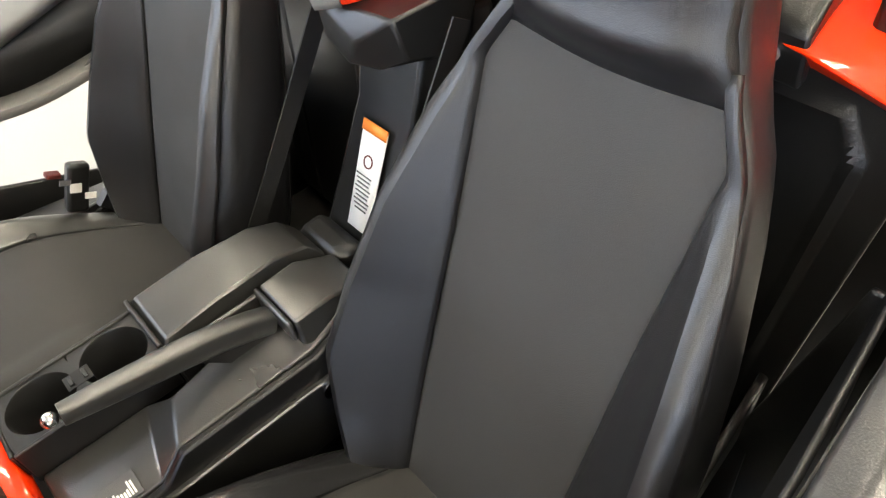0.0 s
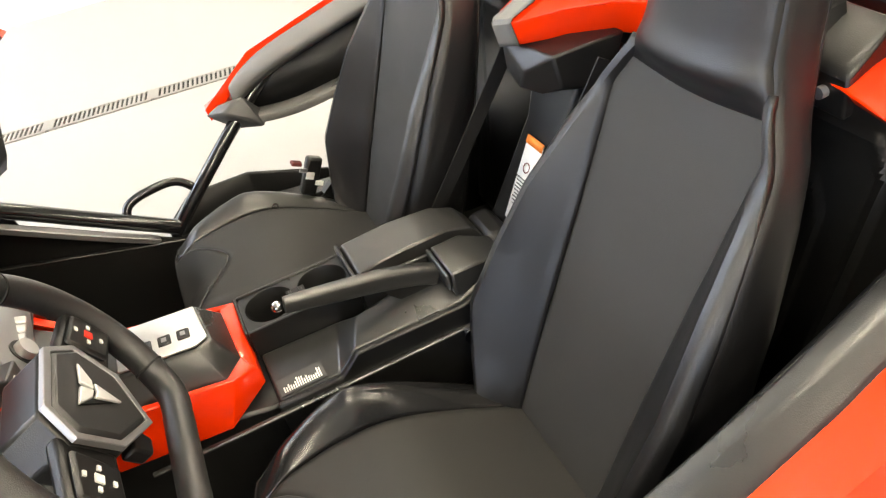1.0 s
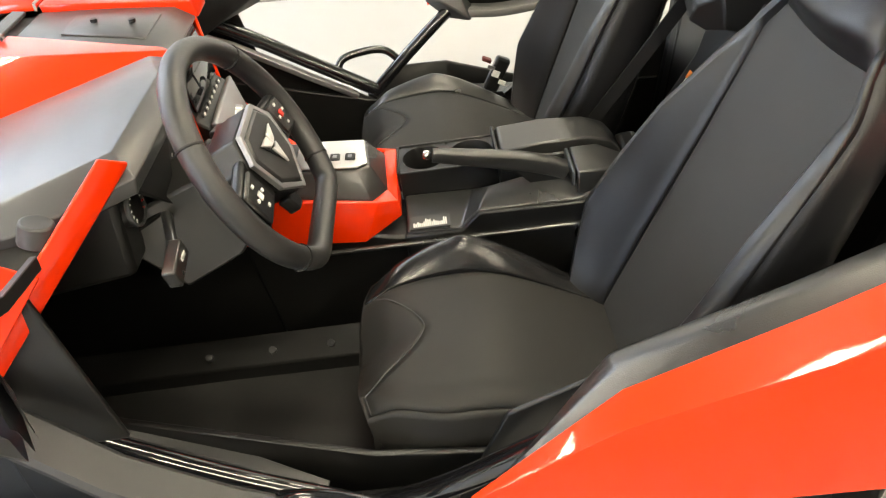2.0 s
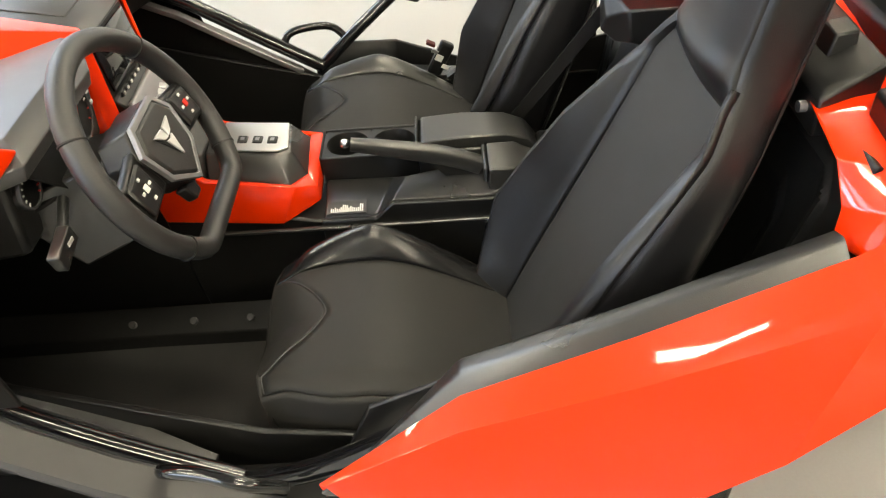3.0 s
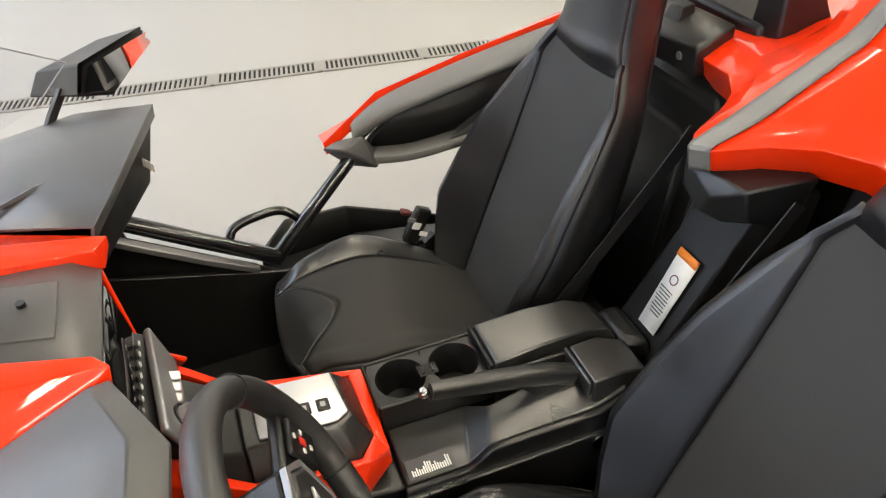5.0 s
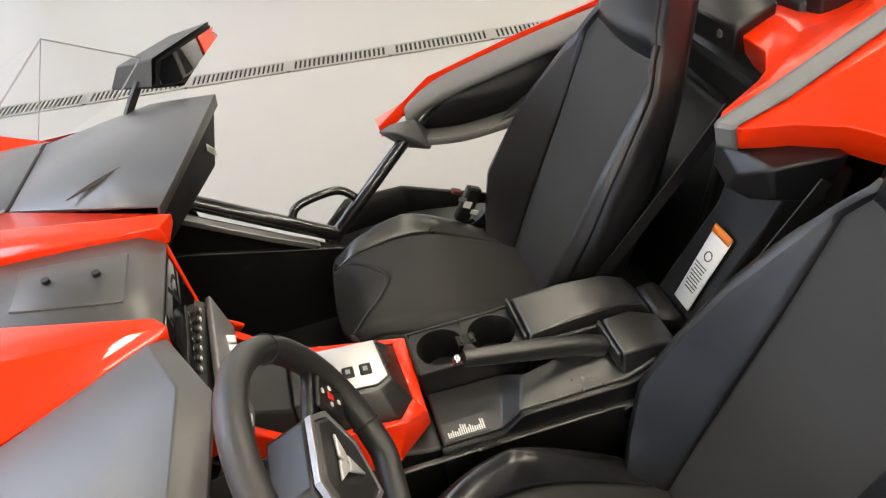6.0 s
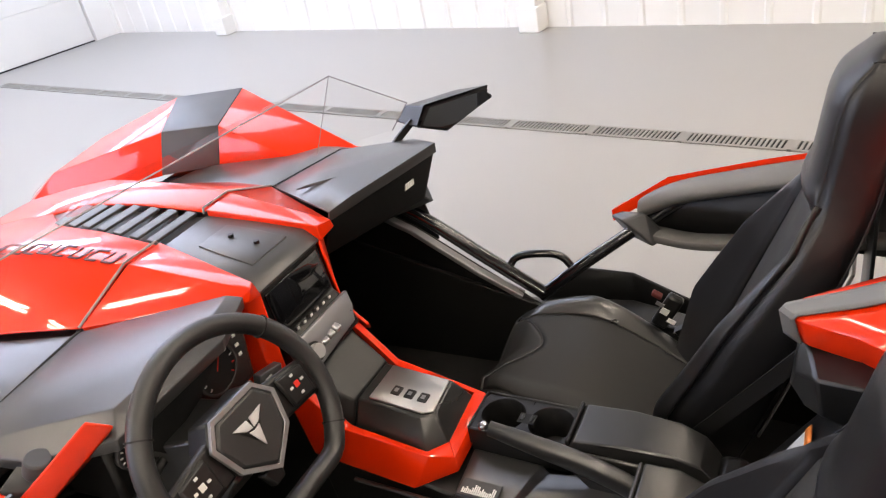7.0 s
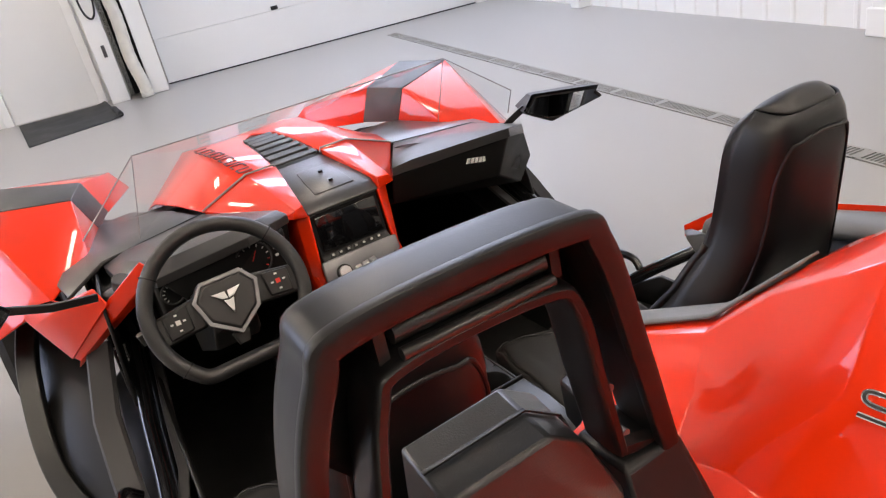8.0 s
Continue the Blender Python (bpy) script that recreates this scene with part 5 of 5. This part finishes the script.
        # same moulding in black: the recess's shade is painted in
        part("blade_pocket", faces_bm(pocket, [(3 * k + i, 3 * k + i + 1, 3 * k + i + 4, 3 * k + i + 3) for k in range(3) for i in range(2)]), BLACK, CAR, "recessed door pocket, its shade painted black", solid=0.006)
        # lip and wedge get paler greys for the light they catch
        part("pocket_lip", sweep_bm(smooth_line([(0.722, -0.500, 0.556), (0.700, -0.60, 0.553), (0.694, -0.70, 0.560), (0.690, -0.85, 0.578), (0.684, -1.02, 0.60)], 5), lambda i, n: rounded(0.056, 0.026), False, (0, 0, 1)), TRIMGREY, CAR, "lower pocket lip, its lit grey put into the colour")
        part("pocket_wedge", hull_bm([(0.676, -0.70, 0.572), (0.676, -0.86, 0.590), (0.726, -0.74, 0.572), (0.726, -0.86, 0.590), (0.690, -0.86, 0.640), (0.726, -0.86, 0.640)]), DARKGREY, CAR, "wedge at the pocket's end, its lit tone painted in", bevel=0.004)
    part("blade_tip", hull_bm(sx([(T[0][0] + 0.006, T[0][1] + 0.010, T[0][2] - 0.016), (T[0][0] - 0.006, T[0][1] - 0.030, T[0][2] + 0.004), (T[0][0] - 0.034, T[0][1] - 0.035, T[0][2] - 0.012), (T[0][0] - 0.024, T[0][1] - 0.090, T[0][2] + 0.014), (T[0][0] - 0.010, T[0][1] - 0.050, 0.542), (T[0][0] - 0.050, T[0][1] - 0.115, 0.540), (T[0][0] + 0.01, T[0][1] - 0.14, 0.545), (T[0][0] - 0.050, T[0][1] - 0.085, 0.570)], s)), GREY, CAR, "smooth dark grey door tip", bevel=0.005)

# --- rear deck, nose between the seats, rear hoops ---
DECK_E = [(0.0, -0.858, 0.878), (0.030, -0.882, 0.882), (0.058, -0.948, 0.886), (0.102, -1.008, 0.890), (0.165, -1.050, 0.890), (0.30, -1.070, 0.876), (0.478, -1.050, 0.868), (0.560, -1.050, 0.848), (0.605, -1.048, 0.810), (0.622, -1.040, 0.772)]
DECK_L = [(0.0, -0.866, 0.838), (0.024, -0.892, 0.838), (0.045, -0.958, 0.836), (0.088, -1.020, 0.832), (0.155, -1.064, 0.830), (0.29, -1.084, 0.828), (0.475, -1.080, 0.835), (0.550, -1.085, 0.815), (0.592, -1.085, 0.780), (0.610, -1.070, 0.745)]
DECK_B = [(0.0, -0.930, 0.906), (0.035, -0.965, 0.914), (0.09, -1.050, 0.926), (0.15, -1.100, 0.922), (0.24, -1.130, 0.910), (0.36, -1.140, 0.885), (0.50, -1.098, 0.878), (0.60, -1.095, 0.862), (0.66, -1.080, 0.840), (0.712, -1.030, 0.822)]
DECK_M = [(0.0, -1.130, 1.000), (0.045, -1.140, 1.000), (0.10, -1.170, 0.968), (0.16, -1.190, 0.926), (0.25, -1.200, 0.905), (0.37, -1.210, 0.890), (0.52, -1.200, 0.880), (0.63, -1.190, 0.870), (0.695, -1.170, 0.850), (0.725, -1.150, 0.820)]
DECK_N = [(0.0, -1.235, 1.100), (0.07, -1.240, 1.098), (0.12, -1.250, 1.025), (0.16, -1.260, 0.950), (0.25, -1.260, 0.915), (0.37, -1.260, 0.900), (0.52, -1.250, 0.885), (0.62, -1.240, 0.870), (0.68, -1.230, 0.850), (0.715, -1.220, 0.820)]
DECK_D = [(0.0, -1.350, 1.190), (0.08, -1.350, 1.175), (0.13, -1.350, 1.075), (0.18, -1.350, 0.970), (0.25, -1.350, 0.930), (0.37, -1.350, 0.910), (0.50, -1.340, 0.890), (0.60, -1.330, 0.875), (0.67, -1.310, 0.850), (0.70, -1.300, 0.820)]
DECK_C = [(0.0, -1.900, 1.060), (0.07, -1.900, 1.050), (0.12, -1.900, 1.000), (0.17, -1.900, 0.955), (0.26, -1.870, 0.930), (0.38, -1.830, 0.905), (0.46, -1.780, 0.880), (0.54, -1.720, 0.850), (0.60, -1.680, 0.810), (0.62, -1.650, 0.770)]
DECK = [DECK_L, DECK_E, DECK_B, DECK_M, DECK_N, DECK_D, DECK_C]


def deck_at(v, x):
    """A point of the deck's passenger side: v counts the rows from the lower lip back, x is the way out."""
    k = min(int(v), len(DECK) - 2)
    a, b = DECK[k], DECK[k + 1]
    t = v - k
    ya, za = interp(x, [(p[0], p[1]) for p in a]), interp(x, [(p[0], p[2]) for p in a])
    yb, zb = interp(x, [(p[0], p[1]) for p in b]), interp(x, [(p[0], p[2]) for p in b])
    return Vector((x, ya + (yb - ya) * t, za + (zb - za) * t))


deck_v, deck_f = [], []
n = len(DECK_E)
for s in S2:
    brk = part("hoop_bracket", hull_bm(sx([(0.250, -1.046, 0.846), (0.482, -1.056, 0.826), (0.250, -1.044, 0.898), (0.482, -1.054, 0.880), (0.262, -1.052, 0.908), (0.470, -1.062, 0.890), (0.262, -1.135, 0.930), (0.470, -1.135, 0.922), (0.262, -1.135, 0.84), (0.470, -1.135, 0.82)], s)), BLACK, CAR, "dark bolted hoop cross plate", bevel=0.004)
    part("plate_tab", hull_bm(sx([(0.36, -1.075, 0.898), (0.42, -1.08, 0.894), (0.36, -1.12, 0.90), (0.42, -1.12, 0.90), (0.37, -1.09, 0.935), (0.41, -1.09, 0.932), (0.37, -1.12, 0.938), (0.41, -1.12, 0.936)], s)), BLACK, brk, "raised black tab", bevel=0.003)
    for bx, bz in ((0.300, 0.872), (0.452, 0.856)):
        part("bracket_bolt", cyl_bm((s * bx, -1.044, bz), (s * bx, -1.056, bz), 0.008, seg=12), SATIN, brk, "zinc bolt head")
    part("hoop_mount", hull_bm(sx([(0.505, -1.104, 0.86), (0.66, -1.104, 0.84), (0.505, -1.22, 0.87), (0.66, -1.22, 0.85), (0.510, -1.100, 0.912), (0.650, -1.100, 0.895), (0.510, -1.22, 0.945), (0.650, -1.22, 0.925)], s)), BLACK, CAR, "black hoop mount block", bevel=0.006)
    base = len(deck_v)
    deck_v += sx([p for row in (DECK_E, DECK_B, DECK_M, DECK_N, DECK_D, DECK_C, DECK_L) for p in row], s)
    for a, b in ((0, 1), (1, 2), (2, 3), (3, 4), (4, 5), (0, 6)):
        deck_f += [tuple(base + k for k in (a * n + i, a * n + i + 1, b * n + i + 1, b * n + i)) for i in range(n - 1)]
deck_bm = faces_bm(deck_v, deck_f)
bmesh.ops.remove_doubles(deck_bm, verts=deck_bm.verts, dist=0.0005)
deck_ob = part("rear_deck", deck_bm, RED, CAR, "gloss red rear deck", True, 0.005, 0.008, 0, 62)
if sum(f.normal.z * f.area for f in deck_ob.data.polygons) < 0:
    deck_ob.data.flip_normals()
# grey stripe: over the nose's lip and back along the hump's crest
sheet_pts = []
STEPS = [0.05, 0.25, 0.5, 0.75, 0.98, 1.02] + [1.02 + 0.13 * i for i in range(1, 24)]
for v in STEPS:
    xa = interp(v, [(0, -0.022), (1, -0.025), (2, -0.030), (3, -0.025), (4, -0.018), (5, -0.016)])
    xb = interp(v, [(0, 0.006), (1, 0.006), (2, 0.009), (3, 0.013), (4, 0.012), (5, 0.014)])
    for k in range(5):
        p = deck_at(v, abs(xa + (xb - xa) * k / 4))
        sheet_pts.append((xa + (xb - xa) * k / 4, p.y + (0.0045 if v < 1 else 0.002), p.z + (0.0 if v < 1 else 0.0045)))
panel("deck_stripe", sheet_pts, [(r * 5 + k, r * 5 + k + 1, r * 5 + 6 + k, r * 5 + 5 + k) for r in range(len(STEPS) - 1) for k in range(4)], TRIMGREY, "dark grey stripe along the deck hump", 0.003, 0)
# chrome-edged badge on the hump's driver's side
BADGE = facing((-0.126, -1.380, 1.076), (-0.80, -0.12, 0.58)) @ Matrix.Diagonal((0.52, 0.46, 0.7, 1))
S_LINE = [(0.030, 0.020, 0.002), (-0.020, 0.022, 0.002), (-0.030, 0.012, 0.002), (-0.020, 0.001, 0.002), (0.018, -0.002, 0.002), (0.028, -0.012, 0.002), (0.018, -0.022, 0.002), (-0.032, -0.021, 0.002)]
badge = part("deck_badge", moved(bar_bm(smooth_line(S_LINE, 4), 0.011, 0.006, up=(0, 0, 1)), BADGE), CHROME, CAR, "chrome-edged badge")
part("badge_inset", moved(bar_bm([p + Vector((0, 0, 0.0025)) for p in smooth_line(S_LINE, 4)], 0.005, 0.003, up=(0, 0, 1)), BADGE), BLACK, badge, "dark badge inlay")
panel("rear_bulkhead", [(-0.52, -1.14, 0.14), (0.52, -1.14, 0.14), (0.66, -1.14, 0.80), (0.30, -1.12, 0.855), (-0.30, -1.12, 0.855), (-0.66, -1.14, 0.80)], [(0, 1, 2, 3, 4, 5)], BLACK, "", 0.01)
tower = part("belt_tower", faces_bm([(-0.062, -0.795, 0.44), (0.075, -0.795, 0.44), (0.070, -0.925, 0.66), (-0.058, -0.925, 0.66), (0.07, -0.965, 0.80), (-0.07, -0.965, 0.80), (0.10, -1.05, 0.80), (-0.10, -1.05, 0.80), (0.11, -0.98, 0.3), (-0.11, -0.98, 0.3)],
                                    [(0, 1, 2, 3), (3, 2, 4, 5), (5, 4, 6, 7), (1, 8, 6, 4, 2), (0, 3, 5, 7, 9), (8, 9, 7, 6), (0, 9, 8, 1)]), BLACK, CAR, "black moulded tower between the seats", bevel=0.008)
part("tower_bracket", faces_bm([(0.034, -0.880, 0.838), (-0.085, -0.905, 0.832), (-0.11, -1.02, 0.842), (0.09, -1.02, 0.842), (0.033, -0.882, 0.782), (-0.025, -0.872, 0.770), (-0.040, -0.878, 0.802), (-0.09, -0.915, 0.775), (0.08, -1.0, 0.75), (-0.10, -1.0, 0.75), (-0.06, -0.893, 0.762)],
                               [(0, 1, 2, 3), (0, 4, 5, 6), (0, 6, 1), (6, 5, 10, 7), (6, 7, 1), (0, 3, 8, 4), (1, 7, 9, 2), (4, 8, 9, 7, 10, 5), (3, 2, 9, 8)]), BLACK, tower, "black angular bracket", bevel=0.004)
stk = part("warning_label", faces_bm([(0.032, -0.905, 0.642), (-0.022, -0.905, 0.642), (-0.030, -0.826, 0.506), (0.018, -0.826, 0.506)], [(0, 1, 2, 3)]), WHITE, tower, "white warning label with an orange head", solid=-0.002)
lm = facing((0.0, -0.868, 0.580), (0, 0.865, 0.50), (0, -0.5, 0.865))
part("label_icon", moved(bar_bm([(0.009 * math.cos(i * math.pi / 8), 0.02 + 0.009 * math.sin(i * math.pi / 8), 0.003) for i in range(16)], 0.0022, 0.001, True), lm), MARK, stk)
for i in range(9):
    part("label_line", moved(box_bm((0.001 * i - 0.002, -0.002 - i * 0.0062, 0.003), (0.034 - 0.004 * (i % 3), 0.0018, 0.001)), lm), GREY, stk)
part("label_head", faces_bm([(0.032, -0.9045, 0.6445), (-0.022, -0.9045, 0.6445), (-0.0225, -0.897, 0.631), (0.0315, -0.897, 0.631)], [(0, 1, 2, 3)]), ORANGE, stk, solid=-0.003)
HOOP_RIM = [(-0.561, -1.210, 0.926), (-0.532, -1.226, 1.154), (-0.504, -1.236, 1.254), (-0.476, -1.238, 1.280), (-0.322, -1.238, 1.278), (-0.290, -1.236, 1.254), (-0.256, -1.226, 1.143), (-0.216, -1.212, 1.005)]
HOOP_LIP = [(-0.505, -1.210, 0.965), (-0.488, -1.226, 1.104), (-0.470, -1.234, 1.208), (-0.446, -1.236, 1.235), (-0.336, -1.236, 1.232), (-0.307, -1.234, 1.208), (-0.288, -1.226, 1.124), (-0.266, -1.214, 1.034)]
for s in S2:
    hp = part("rear_hoop", bmesh.new(), BLACK, CAR, "black roll hoop behind the seat")
    rim = smooth_line(sx(HOOP_RIM, -s), 9)
    lip = smooth_line(sx(HOOP_LIP, -s), 9)
    part("outer_hoop", sweep_bm([(p.x, p.y - 0.010, p.z) for p in rim], lambda i, n: rounded(0.015, 0.058), False, (0, 1, 0)), HOOPBLACK, hp, "broad black hoop band")
    part("hoop_flange", sweep_bm([(p.x, p.y - 0.034, p.z) for p in rim], lambda i, n: rounded(0.020, 0.012), False, (0, 1, 0)), HOOPBLACK, hp, "raised rear flange")
    part("inner_hoop", sweep_bm([(p.x, p.y - 0.006, p.z) for p in lip], lambda i, n: rounded(0.013, 0.046), False, (0, 1, 0)), HOOPBLACK, hp, "slim inner hoop")
    k0 = [k for k in range(len(rim)) if rim[k].z > 1.18]
    web = [(p.x, p.y + 0.014, p.z) for p in (rim[k] for k in k0)] + [(p.x, p.y + 0.012, p.z) for p in (lip[k] for k in k0)]
    nk = len(k0)
    part("hoop_web", faces_bm(web, [(k, k + 1, nk + k + 1, nk + k) for k in range(nk - 1)]), BLACK, hp, "recessed black web", solid=0.004)
    for zz, yy, wd in ((1.254, -1.250, 0.017), (1.243, -1.262, 0.009)):
        part("hoop_brace", tube_bm(sx([(-0.448, yy, zz), (-0.328, yy, zz - 0.002)], -s), wd / 2, 14), CONSOLE, hp, "black padded rail")
    for rx in (-0.457, -0.319):
        part("hoop_rib", hull_bm([(-s * (rx + dx), yy, zz) for dx in (-0.004, 0.004) for yy in (-1.255, -1.205) for zz in (1.236, 1.266)]), HOOPBLACK, hp)
    for xo, xi, z0 in ((-0.556, -0.492, 0.960), (-0.220, -0.262, 1.022)):
        part("hoop_link", bar_bm([(-s * xo, -1.216, z0), (-s * xi, -1.214, z0 + 0.012)], 0.056, 0.022, c=0.6), HOOPBLACK, hp)
        part("hoop_foot", hull_bm([(-s * (xm + dx), yy, zz) for xm in (xo, xi) for dx, yy, zz in ((-0.012, -1.185, z0 + 0.004), (0.012, -1.185, z0 + 0.004), (-0.012, -1.250, z0 + 0.004), (0.012, -1.250, z0 + 0.004), (-0.02, -1.18, 0.885), (0.02, -1.18, 0.885), (-0.025, -1.30, 0.885), (0.03, -1.31, 0.90))]), HOOPBLACK, hp, "black hoop foot", bevel=0.012)
    for bx, bz in ((-0.508, 1.07), (-0.505, 1.13), (-0.268, 1.10), (-0.256, 1.045)):
        part("hoop_bolt", cyl_bm((-s * bx, -1.228, bz), (-s * bx, -1.236, bz), 0.004, seg=12), SATIN, hp, "zinc bolt")
    part("hoop_pad", hull_bm([(-s * x, y, z) for x, y, z in ((-0.439, -1.182, 1.111), (-0.342, -1.182, 1.115), (-0.311, -1.182, 1.092), (-0.439, -1.248, 1.099), (-0.342, -1.248, 1.102), (-0.311, -1.248, 1.079), (-0.284, -1.195, 1.025), (-0.284, -1.257, 1.017), (-0.448, -1.178, 1.012), (-0.448, -1.266, 1.012), (-0.289, -1.178, 1.012), (-0.289, -1.266, 1.012))]), CONSOLE, hp, "black padded block", bevel=0.022)
    part("pad_seam", bar_bm([(-s * x, y, z) for x, y, z in ((-0.439, -1.217, 1.108), (-0.342, -1.217, 1.111), (-0.310, -1.217, 1.087))], 0.004, 0.002), BLACK, hp, "moulded seam")
    part("hoop_base", hull_bm([(-s * x, y, z) for x in (-0.54, -0.24) for y, z in ((-1.17, 0.87), (-1.17, 0.925), (-1.27, 0.94), (-1.27, 0.87))]), HOOPBLACK, hp, bevel=0.01)

# --- running gear ---
def wheel(at, r, w):
    wl = part("wheel", cyl_bm((at[0] - w / 2, at[1], at[2]), (at[0] + w / 2, at[1], at[2]), r * 0.62, seg=40), DARKGREY, CAR, "dark alloy wheel", bevel=0.01)
    ring = [Vector((at[0], at[1] + (r - 0.05) * math.cos(2 * math.pi * i / 48), at[2] + (r - 0.05) * math.sin(2 * math.pi * i / 48))) for i in range(48)]
    part("tyre", bar_bm(ring, 0.1, w, True, up=(1, 0, 0), c=0.5), RUBBER, wl, "black rubber tyre")
wheel((0.82, 1.12, 0.325), 0.325, 0.22)
wheel((-0.82, 1.12, 0.325), 0.325, 0.22)
wheel((0, -1.55, 0.34), 0.34, 0.28)
